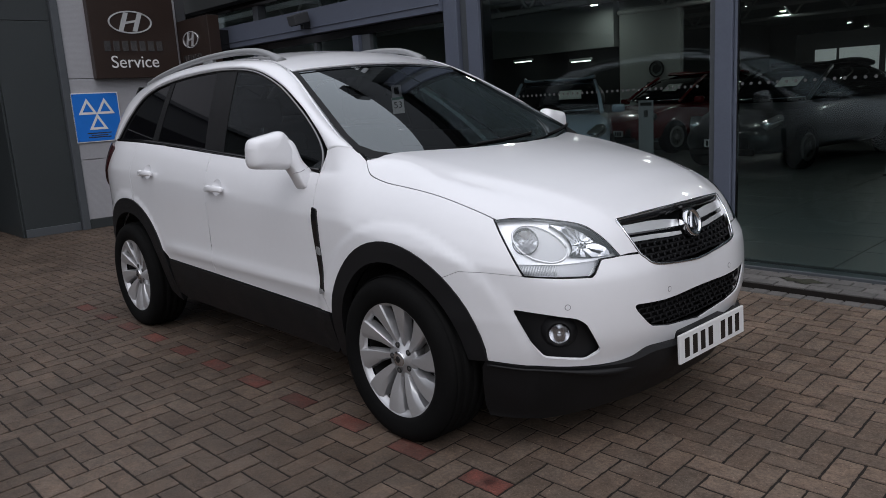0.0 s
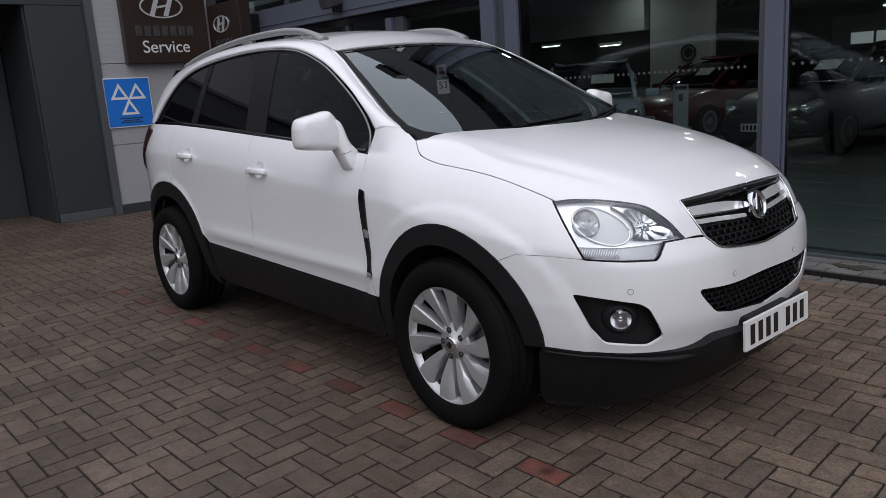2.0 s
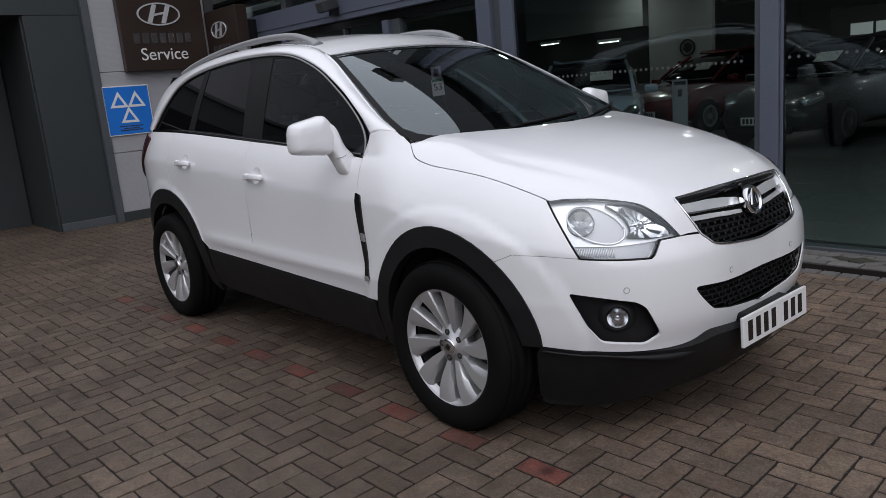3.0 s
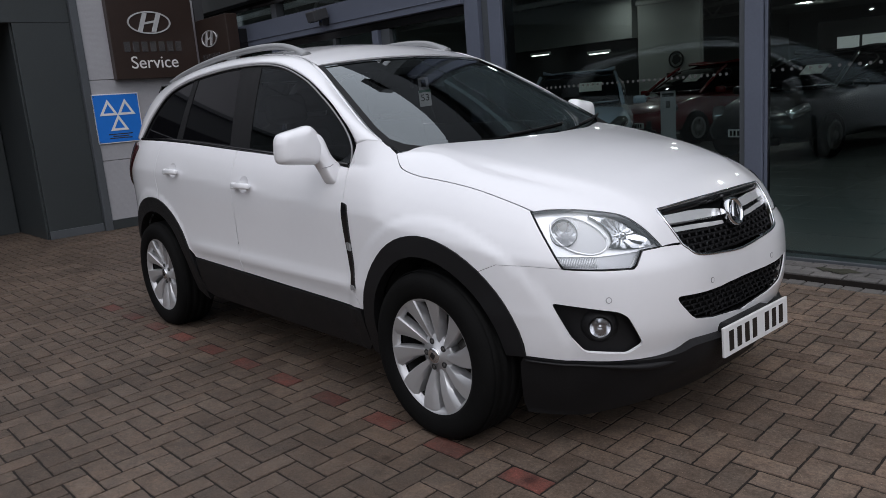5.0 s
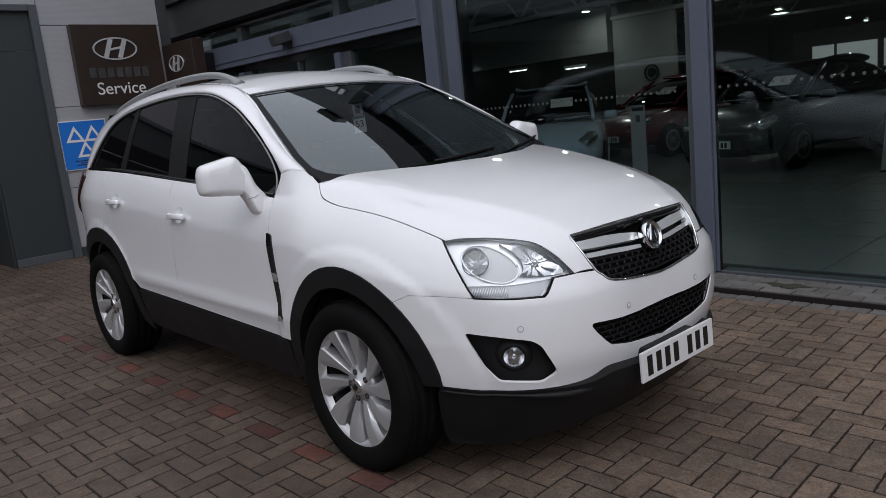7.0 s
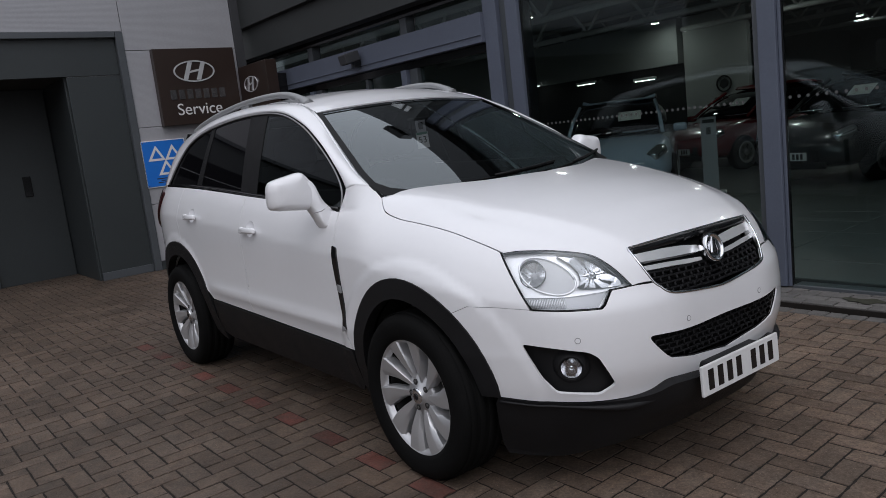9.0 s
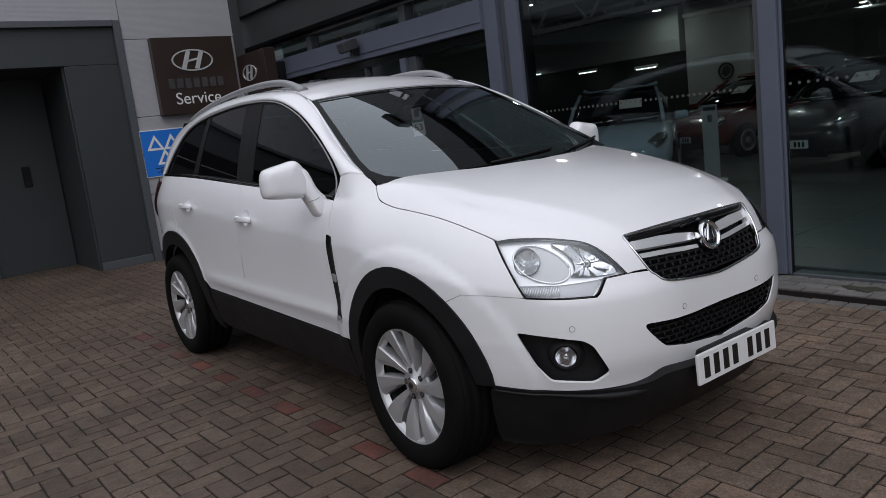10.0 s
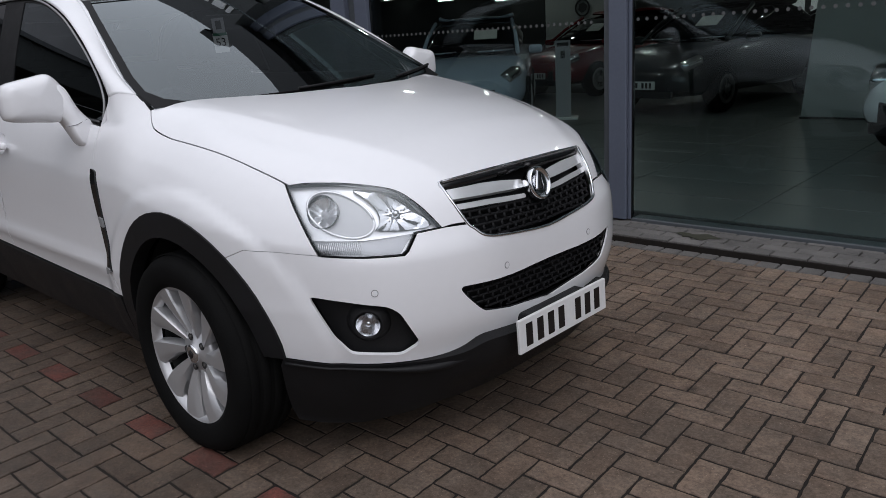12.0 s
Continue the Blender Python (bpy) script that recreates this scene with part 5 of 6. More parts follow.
def wheel(name, x, s):
    w = new(name)
    w.parent = car
    w.matrix_basis = pose(x, s * 0.80, HUB_Z) if s < 0 else pose(x, s * 0.80, HUB_Z, 0, 0, 180)
    prof = [(0.236, -0.098), (0.258, -0.112), (0.300, -0.117), (0.328, -0.108), (0.341, -0.088), (0.345, -0.05), (0.345, 0.05), (0.341, 0.088), (0.328, 0.108), (0.30, 0.117), (0.236, 0.098), (0.236, -0.098)]
    tyre = spun(prof, 64)
    part("tyre", tyre, RUBBER, w, "black rubber tyre", True)
    for k, y in enumerate((-0.066, -0.022, 0.022, 0.066)):
        part("tread_rib", spun([(0.3455, y - 0.016), (0.349, y - 0.013), (0.349, y + 0.013), (0.3455, y + 0.016)], 48), RUBBER, w, "", True)
    part("rim", spun([(0.238, 0.09), (0.222, 0.08), (0.216, 0.0), (0.219, -0.070), (0.226, -0.086), (0.236, -0.099), (0.244, -0.101), (0.251, -0.096), (0.251, -0.085)][3:], 64), ALLOY, w, "polished silver alloy rim", True)
    # inner barrel darker than the silver rim: the shade of its depth as colour
    part("barrel", spun([(0.238, 0.09), (0.222, 0.08), (0.216, 0.0), (0.2185, -0.060)], 48), BARREL, w, "barrel of the rim, its deep shade put into the colour", True)
    part("brake_disc", spun([(0.0, -0.01), (0.155, -0.01), (0.155, 0.012), (0.0, 0.012)], 40), BRAKE, w, "", True)
    hub = spun([(0.0, -0.082), (0.030, -0.082), (0.034, -0.078), (0.036, -0.070), (0.078, -0.062), (0.088, -0.050), (0.088, -0.01), (0.0, -0.01)], 40)
    part("hub", hub, ALLOY, w, "", True)
    part("centre_cap", spun([(0.0, -0.0855), (0.027, -0.0855), (0.033, -0.082), (0.034, -0.078)], 24), CHROME, w, "silver centre cap with dark emblem", True)
    part("emblem", moved(box(-0.011, 0.011, -0.003, 0.0, -0.012, 0.012, 0.002), pose(0, -0.0862, 0, 0, 35, 0)), GLOSSBLACK, w)
    for k in range(5):
        a = 2 * math.pi * (k + 0.5) / 5
        well = part("nut_well", moved(spun([(0.0, -0.0690), (0.0110, -0.0690), (0.0120, -0.0700), (0.0128, -0.068), (0.013, -0.05)], 16), pose(0.057 * math.cos(a), 0, 0.057 * math.sin(a))), BARREL, w)
        part("wheel_nut", moved(spun([(0.0, -0.0712), (0.0055, -0.0710), (0.0075, -0.0692)], 6), pose(0.057 * math.cos(a), 0, 0.057 * math.sin(a))), BRAKE, well)
    # ten broad spokes, each a blade that falls away from a sharp leading edge
    for k in range(10):
        bm = bmesh.new()
        rows = []
        for i in range(10):
            t = i / 9
            r = 0.060 + (0.243 - 0.060) * t
            lean = 0.10 * t * t + 0.05
            lo, hi = 0.012 + 0.020 * t, 0.012 + 0.060 * t ** 1.2
            y = -0.066 - 0.033 * math.sin(t * math.pi * 0.5)
            ring = []
            for c, dy in ((-lo, 0.045), (-lo, 0.006), (-lo * 0.8, 0.0), (hi * 0.35, 0.002), (hi * 0.66, 0.004), (hi, 0.020 - 0.006 * t), (hi, 0.055)):
                ring.append(bm.verts.new((r * math.cos(lean) - c * math.sin(lean), y + dy, r * math.sin(lean) + c * math.cos(lean))))
            rows.append(ring)
        for p, q in zip(rows, rows[1:]):
            for i in range(6):
                bm.faces.new((p[i], p[i + 1], q[i + 1], q[i]))
        bmesh.ops.recalc_face_normals(bm, faces=bm.faces[:])
        part("spoke", moved(bm, pose(0, 0, 0, 0, 36 * k, 0)), ALLOY, w, "", True).data.set_sharp_from_angle(angle=radians(38))
    return w


for x in (1.353, -1.353):
    for s in (-1, 1):
        wheel("wheel", x, s)
        liner = spun([(0.40, -0.10), (0.40, 0.30), (0.0, 0.30)], 40)
        bmesh.ops.delete(liner, geom=[v for v in liner.verts if v.co.z < 0.10], context="VERTS")
        part("wheel_well", moved(liner, pose(x, s * 0.72, 0.36) if s < 0 else pose(x, s * 0.72, 0.36, 0, 0, 180)), DARKVOID, car)

# ---- nose: grille, lamps, plate ----
def back(f, d):
    return lambda a, b: tuple(Vector(f(a, b)) - surface_normal(f, a, b, False) * d)


def strip(pts, r, flat=1.0, d=0.0, f=body):
    out = []
    for a, b in pts:
        out.append(Vector(f(a, b)) + surface_normal(f, a, b, False) * d)
    return tube(out, r, 8, flat)


grille = new("grille")
grille.parent = car
whole("grille_back", cut(back(body, 0.055), GRILLE, (), 0.04, 0.0), GRILLEBLACK, grille)
UM = UF - 0.001
# upper black panel and the two bright bars, hollow in the middle
part("top_band", across(refine(spline([(2.240, 0.885), (2.32, 0.889), (2.46, 0.892), (UM, 0.893)], 4), 0.04)[:-4] + [(UM, 0.893)], 0.009, -0.016, 1.4), GLOSSBLACK, grille, "", True)
upper_bar = [(2.237, 0.875), (2.381, 0.875), (2.47, 0.868), (2.557, 0.855), (2.550, 0.832), (2.46, 0.837), (2.382, 0.841), (2.253, 0.846)]
lower_bar = [(2.259, 0.831), (2.374, 0.827), (2.46, 0.820), (2.545, 0.813), (2.545, 0.800), (2.46, 0.804), (2.39, 0.810), (2.267, 0.815)]
for nm, lp in (("bright_bar", upper_bar), ("bright_bar", lower_bar)):
    both_sides(nm, cut(back(body, 0.012), rounded(lp[::-1], 0.006, 2), (), 0.02, 0.025), BRIGHTBAR, grille, "chrome grille bar")
both_sides("bar_end", cut(back(body, 0.013), rounded([(2.236, 0.876), (2.266, 0.814), (2.276, 0.814), (2.250, 0.876)], 0.003, 2), (), 0.02, 0.02), BRIGHTBAR, grille)
part("frame", across([(2.232, 0.890)] + spline([(2.256, 0.834), (2.284, 0.772), (2.303, 0.752), (2.326, 0.731), (2.378, 0.717), (2.515, 0.699), (UM, 0.693)], 5), 0.0055, -0.001), CHROME, grille, "thin chrome grille surround", True)
part("frame", across([(2.233, 0.888)] + spline([(2.233, 0.895), (2.32, 0.900), (2.42, 0.904), (UM, 0.905)], 5), 0.004, -0.002), CHROME, grille, "thin chrome grille surround", True)
# honeycomb of the lower grille part
def honeycomb(parent, top, foot, u0, rows, pitch, cell, deep, r):
    """Staggered dark cells between an upper and a lower edge, on both halves of the nose."""
    for row in range(rows):
        run = [u0 + (UM - u0) * k / 24 for k in range(25)]
        pts = [(u, top(u) - row * pitch) for u in run if top(u) - row * pitch > foot(u) + r]
        if len(pts) > 1:
            part("mesh_bar", across(pts, r, -deep), GRILLEBLACK, parent, "", True)
        for k in range(int((UM - u0) / cell) + 1):
            u = u0 + (k + 0.5 * (row % 2)) * cell
            z = top(u) - (row + 0.5) * pitch
            if u > UM or z - pitch * 0.5 < foot(u):
                continue
            n = surface_normal(body, u, z, False)
            pts = [Vector(body(u, z + pitch * 0.45)) - n * deep, Vector(body(u, z - pitch * 0.45)) - n * deep]
            for s in (1, -1):
                part("mesh_rib", tube([(p.x, p.y * s, p.z) for p in pts], r * 1.1, 6), GRILLEBLACK, parent, "", True)


honeycomb(grille, lambda u: 0.806 - 0.014 * (u - 2.27) / 0.33, lambda u: smooth_line(u, (2.27, 2.285, 2.304, 2.326, 2.378, 2.515, UF), (0.80, 0.770, 0.750, 0.728, 0.714, 0.696, 0.690)), 2.275, 6, 0.0205, 0.036, 0.022, 0.0055)
# round badge in the middle
bz = 0.832
bx = body(UM, bz)[0]
badge = part("badge", moved(spun([(0.0, -0.008), (0.030, -0.007), (0.043, -0.004), (0.046, -0.010), (0.050, -0.014), (0.054, -0.011), (0.056, -0.002), (0.056, 0.02), (0.0, 0.02)], 40), pose(bx + 0.012, 0, bz, 0, 0, 90) @ pose(0, 0, 0, -16, 0, 0)), CHROME, grille, "round chrome badge", True)
for k in range(3):
    part("badge_relief", moved(box(-0.030 + k * 0.012, -0.018 + k * 0.014, -0.004, 0.004, -0.034 + 0.008 * k, 0.032 - 0.006 * k, 0.003), pose(bx + 0.024, 0, bz + 0.006, 0, 0, 90) @ pose(0, 0, 0, -16, 0, 0) @ pose(0.006, 0, 0, 0, 22 - 14 * k, 0)), GLOSSBLACK if k == 1 else CHROME, badge)

low = new("lower_grille")
low.parent = car
whole("grille_back", cut(back(body, 0.05), LOWER_GRILLE, (), 0.04, 0.0), GRILLEBLACK, low)
part("lower_lip", across(spline([(2.236, 0.586), (2.253, 0.558), (2.290, 0.514), (2.312, 0.496), (2.408, 0.472), (UM, 0.450)], 5), 0.003, -0.008), GRILLEBLACK, low, "", True)
honeycomb(low, lambda u: 0.588 - 0.010 * (u - 2.24) / 0.36, lambda u: smooth_line(u, (2.236, 2.251, 2.289, 2.310, 2.408, UF), (0.58, 0.558, 0.512, 0.494, 0.470, 0.448)), 2.245, 7, 0.0215, 0.034, 0.018, 0.0042)


def on_body(u, z, s, d=0.0):
    """A pose on the body's skin: local -y points out."""
    p, n = Vector(body(u, z)), surface_normal(body, u, z, False)
    p = p + n * d
    m = n.to_track_quat("-Y", "Z").to_matrix().to_4x4()
    m.translation = p
    if s > 0:
        flip = Matrix.Diagonal((1, -1, 1, 1))
        m = flip @ m @ Matrix.Diagonal((-1, 1, 1, 1))
    return m


def placed(bm, m):
    bmesh.ops.transform(bm, matrix=m, verts=bm.verts[:])
    bmesh.ops.recalc_face_normals(bm, faces=bm.faces[:])
    return bm


def fog_wall(u, z):
    """The upright back of the fog lamp recess."""
    bx, sn, cs, r = plan(u)
    r += swell(u, 0.53) - 0.048
    return (bx + sn * r, -cs * r, z)


def pillow(loop, layers, s):
    """A smooth closed body from an outline in y and z, stacked along x with an inset for each layer; its two ends are capped."""
    loop = spline(loop + loop[:1], 5)[:-1]
    n = len(loop)
    cy, cz = sum(p[0] for p in loop) / n, sum(p[1] for p in loop) / n
    bm = bmesh.new()
    rings = []
    for x, k in layers:
        ring = []
        for y, z in loop:
            d = math.hypot(y - cy, z - cz)
            f = max(0.0, 1 - k / d)
            ring.append(bm.verts.new((x, -s * (cy + (y - cy) * f), cz + (z - cz) * f)))
        rings.append(ring)
    for a, b in zip(rings, rings[1:]):
        for i in range(n):
            bm.faces.new((a[i], a[(i + 1) % n], b[(i + 1) % n], b[i]))
    for ring, lift in ((rings[0], 0.0), (rings[-1], 0.003)):
        mid = bm.verts.new(sum((v.co for v in ring), Vector()) / n + Vector((lift, 0, 0)))
        for i in range(n):
            bm.faces.new((ring[i], ring[(i + 1) % n], mid))
    bmesh.ops.recalc_face_normals(bm, faces=bm.faces[:])
    return bm


BEAM = spline([(2.030, 0.792), (2.046, 0.812), (2.044, 0.840), (2.028, 0.866), (2.004, 0.888), (1.985, 0.903), (2.030, 0.899), (2.078, 0.887), (2.116, 0.866), (2.148, 0.830), (2.180, 0.787), (2.110, 0.783), (2.030, 0.792)], 3)[:-1]
MIRROR_SHELL = [(-1.091, 1.205), (-1.081, 1.234), (-1.057, 1.249), (-0.977, 1.264), (-0.934, 1.271), (-0.910, 1.263), (-0.883, 1.229), (-0.862, 1.180), (-0.872, 1.122), (-0.907, 1.099), (-0.975, 1.104), (-1.067, 1.116), (-1.091, 1.140)]
MIRROR_ARM = [(-0.912, 1.240), (-0.884, 1.226), (-0.851, 1.159), (-0.810, 1.098), (-0.787, 1.070), (-0.784, 1.054), (-0.806, 1.012), (-0.832, 0.997), (-0.860, 1.003), (-0.879, 1.024), (-0.903, 1.090), (-0.930, 1.140), (-0.938, 1.200)]


for s in (-1, 1):
    side = (lambda g: g) if s < 0 else mirrored
    lamp = new("headlamp")
    lamp.parent = car
    tagged(lamp, "clear headlamp with bright reflectors")
    eye_hole = [[(cu + 0.041 * math.cos(2 * math.pi * k / 24), cz + 0.044 * math.sin(2 * math.pi * k / 24)) for k in range(24)] for cu, cz in ((1.899, 0.852),)][0]
    panel("housing", side(cut(back(body, 0.022), grown(LAMP_LOOP, 1.99, 0.825, 0.985)[::-1], [eye_hole, BEAM], 0.02, -0.019)), LAMPSILVER, lamp)
    panel("rim_seal", side(cut(body, LAMP_LOOP[::-1], [grown(LAMP_LOOP, 1.99, 0.825, 0.968)], 0.02, 0.006, -0.001)), GRILLEBLACK, lamp, "black lamp seal")
    lens = panel("lens", side(cut(body, grown(LAMP_LOOP, 1.99, 0.825, 0.978)[::-1], (), 0.03, 0.004, 0.001)), LENSGLASS, lamp, "clear lens")
    lens.visible_shadow = False
    eye = lambda u, z: tuple(Vector(body(u, z)) - surface_normal(body, u, z, False) * (0.018 + 0.030 * max(0.0, 1 - ((u - 1.899) / 0.042) ** 2 - ((z - 0.852) / 0.045) ** 2) + 0.0011 * math.sin(7 * math.atan2(z - 0.852, u - 1.899))))
    panel("main_reflector", side(cut(eye, eye_hole[::-1], (), 0.007, 0.0)), EYECHROME, lamp, "fluted round chrome reflector")
    part("bulb_shield", placed(spun([(0.0, -0.002), (0.009, 0.0), (0.011, 0.012), (0.011, 0.03)], 20), on_body(1.899, 0.852, s, -0.026)), BOWLGREY, lamp, "", True)
    beam = lambda u, z: tuple(Vector(body(u, z)) - surface_normal(body, u, z, False) * (0.010 + 0.034 * max(0.0, 1 - ((u - 2.085) / 0.090) ** 2 - ((z - 0.838) / 0.066) ** 2) + 0.0016 * math.sin(9 * math.atan2(z - 0.838, u - 2.095))))
    panel("beam_reflector", side(cut(beam, BEAM[::-1], (), 0.008, 0.0)), LAMPCHROME, lamp, "fluted chrome reflector")
    part("bulb_shield", placed(spun([(0.0, -0.004), (0.009, 0.0), (0.011, 0.010), (0.010, 0.022)], 20), on_body(2.095, 0.838, s, -0.024)), CHROME, lamp, "", True)
    ring = [(1.956 + 0.086 * math.cos(a) - 0.014 * math.sin(a), 0.841 + 0.062 * math.sin(a) - 0.018 * math.cos(a)) for a in [2 * math.pi * k / 40 for k in range(41)]]
    loop = [Vector(body(a - 0.012, b)) - surface_normal(body, a, b, False) * 0.011 for a, b in ring]
    bowl = lambda u, z: tuple(Vector(body(u, z)) - surface_normal(body, u, z, False) * (0.012 + 0.008 * max(0.0, 1 - ((u - 1.944) / 0.090) ** 2 - ((z - 0.841) / 0.068) ** 2)))
    panel("bowl", side(cut(bowl, [(a - 0.012, b) for a, b in ring[:-1]][::-1], [eye_hole], 0.010, 0.0)), BOWLSATIN, lamp, "satin grey bowl")
    part("ring", tube([(p.x, p.y * (-s), p.z) for p in loop], 0.0042, 8), LAMPSILVER, lamp, "pale lamp ring", True)
    panel("divider", side(cut(back(body, 0.012), [(1.862, 0.783), (2.00, 0.776), (2.15, 0.780), (2.15, 0.773), (2.0, 0.769), (1.866, 0.775)][::-1], (), 0.03, 0.03)), LAMPSILVER, lamp)
    panel("indicator_back", side(cut(back(body, 0.018), [(1.868, 0.775), (2.0, 0.769), (2.125, 0.770), (2.088, 0.725), (1.892, 0.736)][::-1], (), 0.03, 0.01)), BOWLGREY, lamp, "ribbed indicator reflector")
    part("bowl_edge", placed(spun([(0.0455, 0.0), (0.0470, -0.002), (0.0482, 0.004)], 36), on_body(1.899, 0.852, s, -0.021)), GRILLEBLACK, lamp, "", True)
    for k in range(22):
        u = 1.882 + k * 0.005
        pts = [Vector(body(u, 0.768)) - surface_normal(body, u, 0.765, False) * 0.015, Vector(body(u + 0.002, 0.734)) - surface_normal(body, u, 0.735, False) * 0.015]
        part("indicator_rib", tube([(p.x, p.y * (-s), p.z) for p in pts], 0.0014, 5), LAMPSILVER, lamp, "", True)
    fog = new("fog_lamp_bezel")
    fog.parent = car
    panel("bezel", side(cut(fog_wall, grown(FOG, 1.98, 0.52, 1.05), [[(1.987 + 0.036 * math.cos(k * math.pi / 10), 0.511 + 0.039 * math.sin(k * math.pi / 10)) for k in range(20)]], 0.02, 0.0)), PLASTIC, fog, "black fog lamp recess")
    part("bezel_ring", placed(spun([(0.037, 0.0), (0.041, -0.010), (0.047, -0.007), (0.066, 0.02)], 32), on_body(1.987, 0.511, s, -0.030)), PLASTIC, fog, "", True)
    part("fog_reflector", placed(spun([(0.0, 0.025), (0.02, 0.02), (0.031, 0.004), (0.036, -0.006)], 28), on_body(1.987, 0.511, s, -0.028)), LAMPCHROME, fog, "round fog lamp", True)
    part("fog_bulb", placed(spun([(0.0, -0.004), (0.009, 0.0), (0.010, 0.02)], 14), on_body(1.987, 0.511, s, -0.03)), CHROME, fog, "", True)
    lens = part("fog_lens", placed(spun([(0.0, -0.010), (0.024, -0.007), (0.037, 0.0)], 28), on_body(1.987, 0.511, s, -0.032)), LENSGLASS, fog, "", True)
    lens.visible_shadow = False
    for u, z in ((2.013, 0.618), (2.393, 0.618)):
        sensor = part("parking_sensor", placed(spun([(0.0, -0.0012), (0.0086, -0.001), (0.0088, 0.002)], 24), on_body(u, z, s, 0.0008)), PAINT, bumper, "flush round parking sensor")
        part("sensor_ring", placed(spun([(0.0088, -0.0004), (0.0108, -0.0004), (0.0109, 0.002)], 24), on_body(u, z, s, 0.0008)), SENSOR, sensor)
    # vent behind the wheel
    vent = new("wing_vent")
    vent.parent = car
    VENT = rounded([(0.822, 0.934), (0.858, 0.924), (0.866, 0.88), (0.872, 0.74), (0.888, 0.556), (0.862, 0.549), (0.845, 0.70), (0.826, 0.86)], 0.008, 2)
    panel("vent_body", side(cut(body, VENT[::-1], (), 0.02, 0.012, 0.007)), GLOSSBLACK, vent, "black wing vent")
    panel("vent_insert", side(cut(body, rounded([(0.851, 0.762), (0.872, 0.758), (0.875, 0.722), (0.853, 0.728)][::-1], 0.004, 2), (), 0.02, 0.008, 0.0115)), RAIL, vent, "satin insert")
    panel("vent_insert", side(cut(body, rounded([(0.864, 0.572), (0.886, 0.570), (0.888, 0.556), (0.863, 0.549)][::-1], 0.003, 2), (), 0.02, 0.008, 0.0115)), RAIL, vent, "satin insert")
    # door handles
    for (u, z), rim in zip(((-0.070, 0.974), (-0.958, 1.030)), CUPS):
        handle = new("door_handle")
        handle.parent = car
        dish = lambda a, b: tuple(Vector(body(a, b)) - surface_normal(body, a, b, False) * 0.020 * max(0.0, 1 - ((a - u) / 0.051) ** 2 - ((b - z - 0.006) / 0.044) ** 2))
        panel("handle_cup", side(cut(dish, rim[::-1], (), 0.010, 0.0)), PAINT, handle, "white hollow behind the grip")
        grip = box(-0.090, 0.090, -0.011, 0.011, -0.0155, 0.0155, 0.010, 3)
        for v in grip.verts:
            v.co.y += 0.016 * (v.co.x / 0.090) ** 2 - 0.020
        part("handle_grip", placed(grip, on_body(u, z - 0.004, s, 0.012)), PAINT, handle, "white pull handle", True)
        part("grip_end", placed(box(-0.090, -0.046, -0.026, -0.004, -0.018, 0.018, 0.009, 3), on_body(u, z - 0.004, s, 0.004)), PAINT, handle, "", True)
    # mirror
    mirror = new("door_mirror")
    mirror.parent = car
    part("mirror_shell", pillow(MIRROR_SHELL, ((0.645, 0.012), (0.651, 0.004), (0.662, 0.0), (0.682, 0.0), (0.700, 0.003), (0.714, 0.010), (0.724, 0.022), (0.730, 0.038)), s), PAINT, mirror, "white mirror housing on a short arm", True)
    arm = pillow(MIRROR_ARM, ((0.652, 0.006), (0.657, 0.001), (0.668, 0.0), (0.690, 0.0), (0.710, 0.003), (0.721, 0.009), (0.727, 0.017)), s)
    for v in arm.verts:
        k = 1 - step01(1.02, 1.14, v.co.z)
        v.co.x += 0.022 * k
        v.co.y -= s * 0.006 * k
    part("mirror_arm", arm, PAINT, mirror, "", True)
    part("arm_seam", tube([(x, -s * y, z) for x, (y, z) in zip((0.731, 0.740, 0.731), [(-0.903, 1.082), (-0.869, 1.086), (-0.826, 1.101)])], 0.0016, 6), SENSOR, mirror)
    glass = part("mirror_glass", box(0.639, 0.644, *sorted((s * 0.90, s * 1.04)), 1.130, 1.225, 0.002), CHROME, mirror, "mirror glass")
    # roof rail: a bowed bar on three feet
    rail = new("roof_rail")
    rail.parent = car
    bow = spline([(0.068, 0.500, 1.606), (-0.015, 0.504, 1.646), (-0.16, 0.508, 1.680), (-0.40, 0.512, 1.694), (-0.75, 0.516, 1.688), (-1.10, 0.520, 1.661), (-1.42, 0.525, 1.618), (-1.60, 0.530, 1.578)], 6)
    part("rail_bar", tube([(x, s * y, z) for x, y, z in bow], [0.034 - 0.002 * k if k < 6 else 0.022 for k in range(len(bow))], 12, 0.85), RAIL, rail, "satin silver roof rail", True)
    for x, top in ((-0.06, 1.645), (-0.72, 1.68), (-1.40, 1.615)):
        part("rail_foot", moved(box(-0.06, 0.06, -0.015, 0.015, 1.62 if x > -1 else 1.58, top, 0.006), pose(x, s * 0.513, 0)), RAIL, rail, "", True)

# number plate with plain bars for its characters
plate = new("number_plate")
plate.parent = car
plate.matrix_basis = pose(2.256, 0, 0.391, 0, -2, 0)
part("plate_base", box(-0.012, 0.0, -0.256, 0.256, -0.0565, 0.0565, 0.003), WHITE, plate, "white number plate")
for k, y in enumerate((-0.205, -0.145, -0.085, -0.025, 0.075, 0.135, 0.195)):
    part("character_bar", box(-0.002, 0.0015, y - 0.017, y + 0.017, -0.038, 0.038, 0.001), GLOSSBLACK, plate)
part("plate_mount", box(2.12, 2.243, -0.17, 0.17, 0.345, 0.435, 0.012), PLASTIC, car)

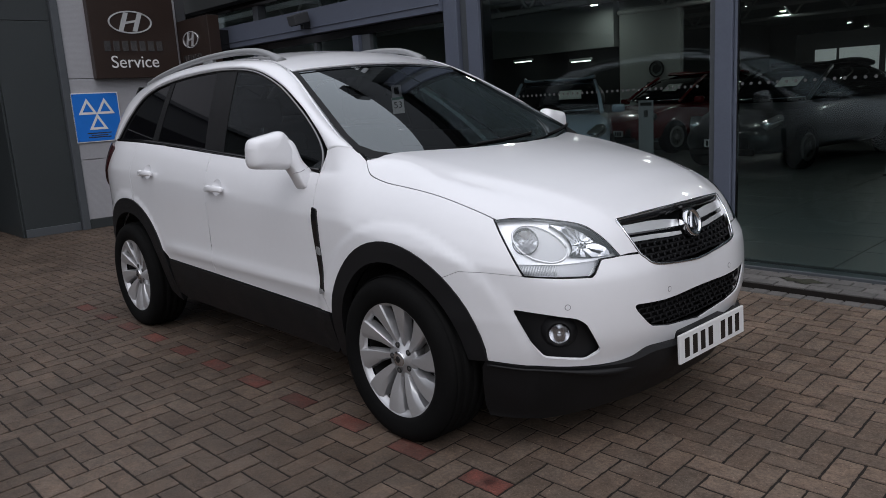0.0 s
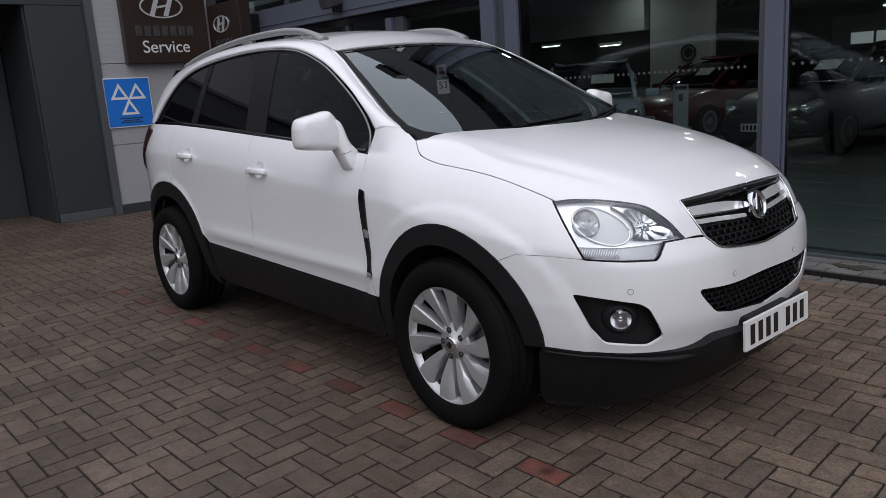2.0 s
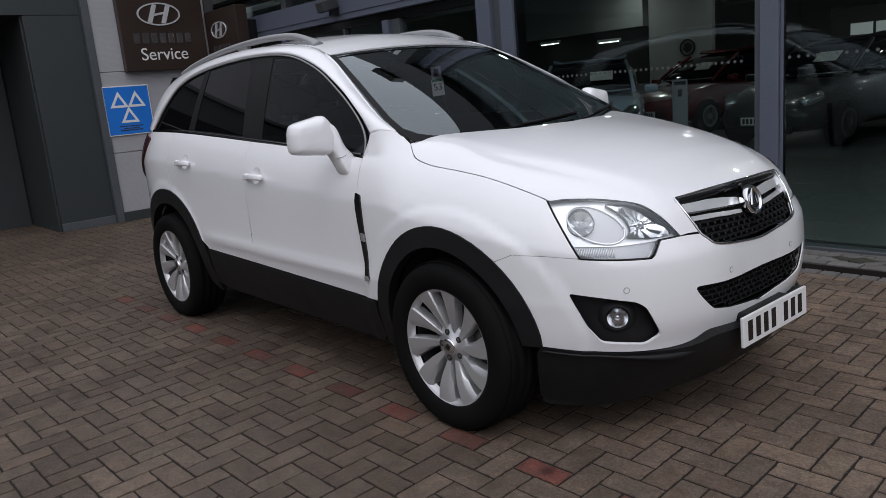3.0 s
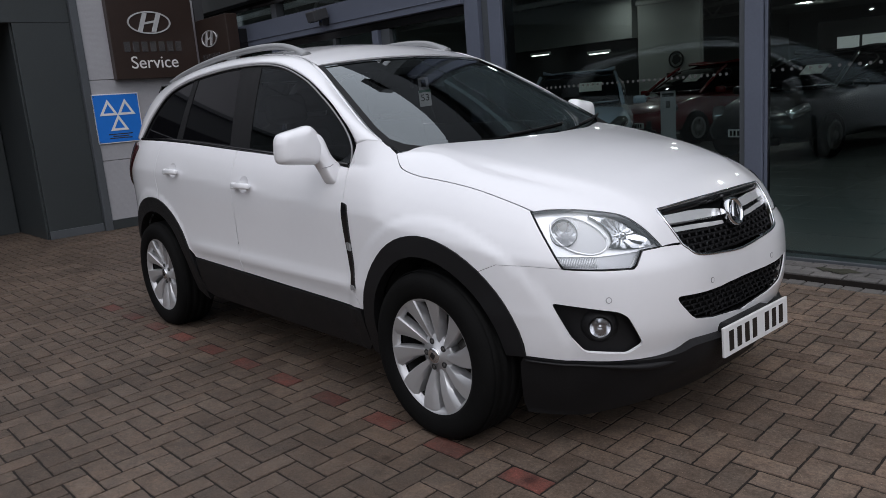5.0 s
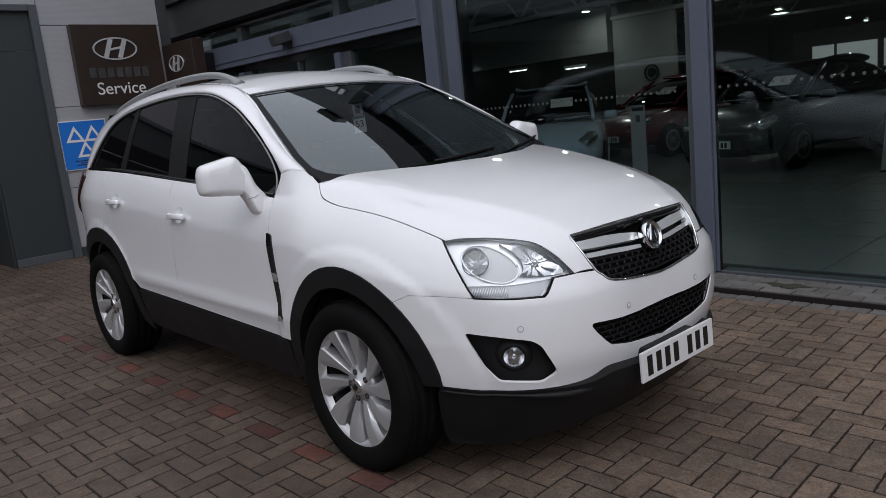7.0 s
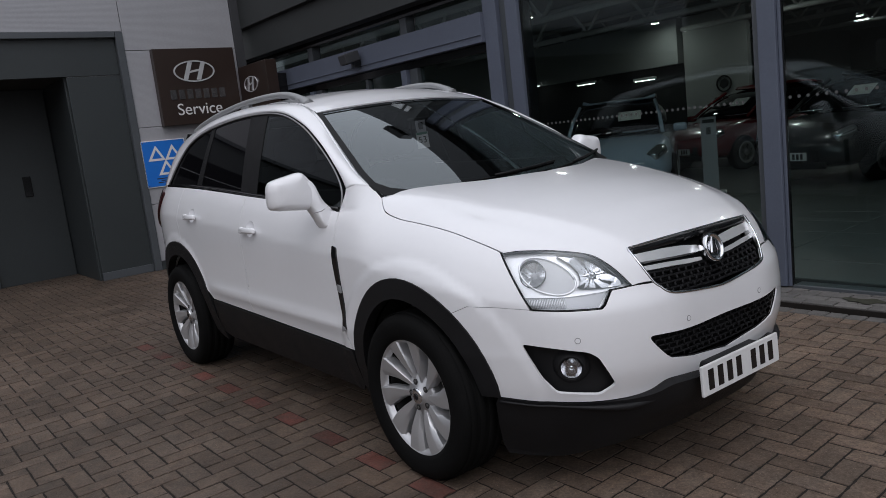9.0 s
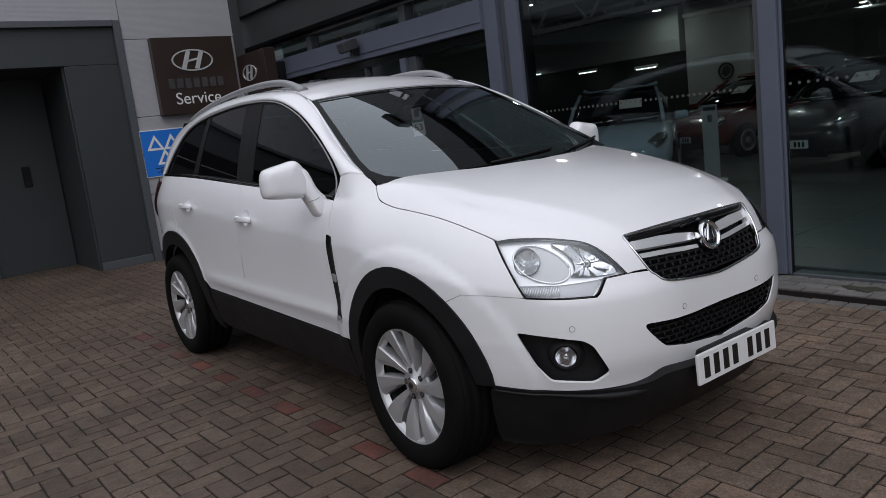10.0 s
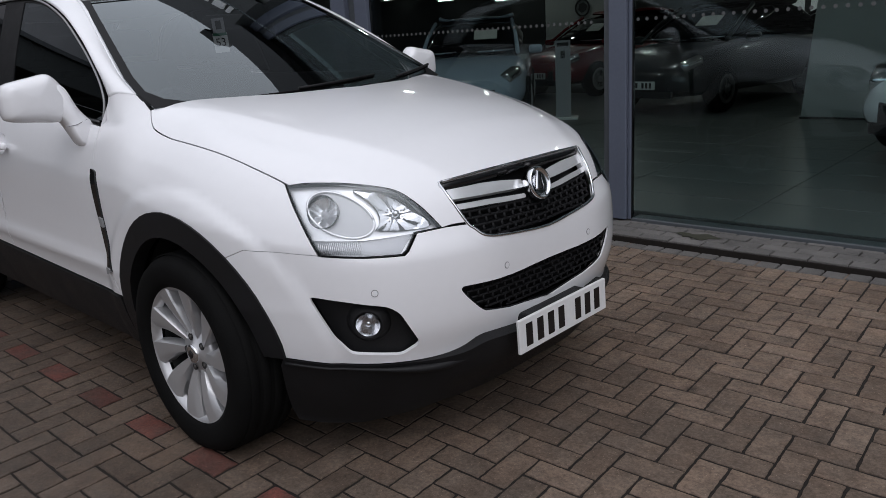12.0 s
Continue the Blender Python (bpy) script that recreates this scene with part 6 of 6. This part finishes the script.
# wipers and scuttle
whole("scuttle", cut(lambda w, t: (1.17 + 0.09 * t - 0.36 * w * w, -w, 1.108 + 0.02 * w * w + 0.004 * t), [(0, 0), (0.72, 0), (0.72, 0.6), (0, 1.0)], (), 0.06), PLASTIC, car, "black scuttle panel")
for y0, y1 in ((-0.38, 0.20), (0.18, 0.70)):
    pts = []
    for k in range(8):
        y = y0 + (y1 - y0) * k / 7
        p = Vector(screen_pt(abs(y), 0.035 + 0.05 * k / 7))
        pts.append((p.x + 0.012, y, p.z + 0.014))
    wiper = new("wiper")
    wiper.parent = car
    part("wiper_arm", tube([(x + 0.006, y, z + 0.010) for x, y, z in pts[2:]], 0.006, 6), PLASTIC, wiper, "", True)
    part("wiper_blade", tube(pts, 0.005, 6), RUBBER, wiper, "", True)
part("aerial", tube([(-1.55, 0, 1.63), (-1.68, 0, 1.69), (-1.76, 0, 1.72)], [0.02, 0.01, 0.004], 8), GLOSSBLACK, car, "", True)

# ---- inside the cabin ----
part("floor_pan", box(-1.9, 1.0, -0.70, 0.70, 0.40, 0.46), INTERIOR, car)
dash = box(0.62, 1.12, -0.70, 0.70, 0.70, 1.075, 0.06, 3)
part("dashboard", dash, INTERIOR, car, "dark grey dashboard", True)
part("instrument_hood", box(0.60, 0.86, 0.0 - 0.56, -0.20, 1.04, 1.12, 0.03, 3), INTERIOR, car, "", True)
wheelring = [(0.50 + 0.06 * math.cos(a) * 0.4, -0.37 + 0.185 * math.sin(a), 0.98 + 0.185 * math.cos(a)) for a in [2 * math.pi * k / 32 for k in range(33)]]
steer = new("steering_wheel")
steer.parent = car
part("steering_rim", tube(wheelring, 0.014, 8), INTERIOR, steer, "", True)
part("steering_hub", box(0.49, 0.56, -0.45, -0.29, 0.93, 1.02, 0.02), INTERIOR, steer)
for x, z in ((-0.20, 0.0), (-1.05, 0.05)):
    for y in (-0.37, 0.37):
        seat = new("seat")
        seat.parent = car
        part("cushion", box(x - 0.05, x + 0.48, y - 0.25, y + 0.25, 0.55 + z, 0.70 + z, 0.05, 3), INTERIOR, seat, "", True)
        part("seat_back", moved(box(-0.07, 0.07, -0.25, 0.25, 0.0, 0.62, 0.05, 3), pose(x - 0.05, y, 0.62 + z, 0, -14, 0)), INTERIOR, seat, "", True)
        part("head_rest", moved(box(-0.05, 0.05, -0.13, 0.13, 0.0, 0.17, 0.045, 3), pose(x - 0.21, y, 1.26 + z, 0, -10, 0)), INTERIOR, seat, "", True)
part("rear_view_mirror", box(0.42, 0.45, -0.12, 0.12, 1.40, 1.47, 0.015), GLOSSBLACK, car)
part("headlining", box(-1.6, 0.22, -0.50, 0.50, 1.55, 1.57, 0.005), INTERIOR, car)
tag = new("hanging_tag")
tag.parent = car
tag.matrix_basis = pose(0.52, -0.097, 1.378, 3, 0, -32) @ Matrix.Scale(0.87, 4)
part("tag_card", box(-0.002, 0.002, -0.036, 0.036, -0.085, 0.012, 0.0), WHITE, tag, "white paper tag with a number")
part("tag_neck", box(-0.0015, 0.0015, -0.030, 0.030, 0.012, 0.085, 0.0), CLAD, tag, "grey hanger neck")
part("tag_band", box(0.0022, 0.003, -0.034, 0.034, -0.002, 0.012), TAGGREEN, tag)
part("tag_hole", box(0.0022, 0.003, -0.014, 0.014, 0.030, 0.072, 0.0), GLOSSBLACK, tag)
lettering("tag_number", "53", 0.055, GLOSSBLACK, pose(0.0025, 0.0, -0.052, 90, 0, 90), tag, 0.0005)

# ---- block paving in herringbone ----
paving = structure(site_box("pavement", -9.5, 9.2, -9.8, KERB + 0.0, -0.06, -0.0042, JOINT), "brown concrete block paving in herringbone bond, damp and worn", "pavement")


def laid(l, w, material, name, seed):
    """A paving block leaning with the bond, which is a little out of square."""
    me, v, f = brick_data(l, w, 0.0, 0.0018, material, name, seed, 0.0030)
    v = [(x - SHEAR * y, y, z) for x, y, z in v]
    for vert, p in zip(me.vertices, v):
        vert.co = p
    return me, v, f


SHAPES = [laid(2 * UX, UY, BRICK, "brick", 10 + k) for k in range(7)]
UPRIGHT = [laid(UX, 2 * UY, BRICK, "brick", 50 + k) for k in range(7)]
REDS = [laid(2 * UX, UY, REDBRICK, "red_brick", 30 + k) for k in range(3)]
rest_v, rest_f = [], []
inv = SITE.inverted()
rng = random.Random(4)
ORIGIN = inv @ Vector((RED_AT[0], RED_AT[1], 0))
count = 0
for i in range(-115, 80):
    for j in range(-95, 32):
        kind = (i + BOND * j) % 4
        upright = kind == (3 if BOND < 0 else 2)
        if kind != 0 and not upright:
            continue
        x, y = ORIGIN.x + i * UX - SHEAR * j * UY, ORIGIN.y + j * UY - 0.0024 * i * UX
        if not (-9.3 < x < 9.0 and -9.6 < y < KERB - 0.03):
            continue
        red = kind == 0 and j == 0 and i % 4 == 0 and -2.35 < x < 2.6
        near = 1.1 < x < 3.0 and -2.1 < y < 1.2
        drop = rng.uniform(-0.0010, 0.0010)
        turn = rng.uniform(-0.35, 0.35)
        m = pose(x, y, drop, rng.uniform(-.4, .4), rng.uniform(-.4, .4), turn)
        shape, bv, bf = rng.choice(REDS if red else UPRIGHT if upright else SHAPES)
        if (near and count < 296) or red:
            ob = new("red_brick" if red else "brick", shape)
            ob.parent = paving
            ob.matrix_basis = m
            count += 1
        else:
            k = len(rest_v)
            rest_v += [m @ Vector(v) for v in bv]
            rest_f += [tuple(k + q for q in f) for f in bf]
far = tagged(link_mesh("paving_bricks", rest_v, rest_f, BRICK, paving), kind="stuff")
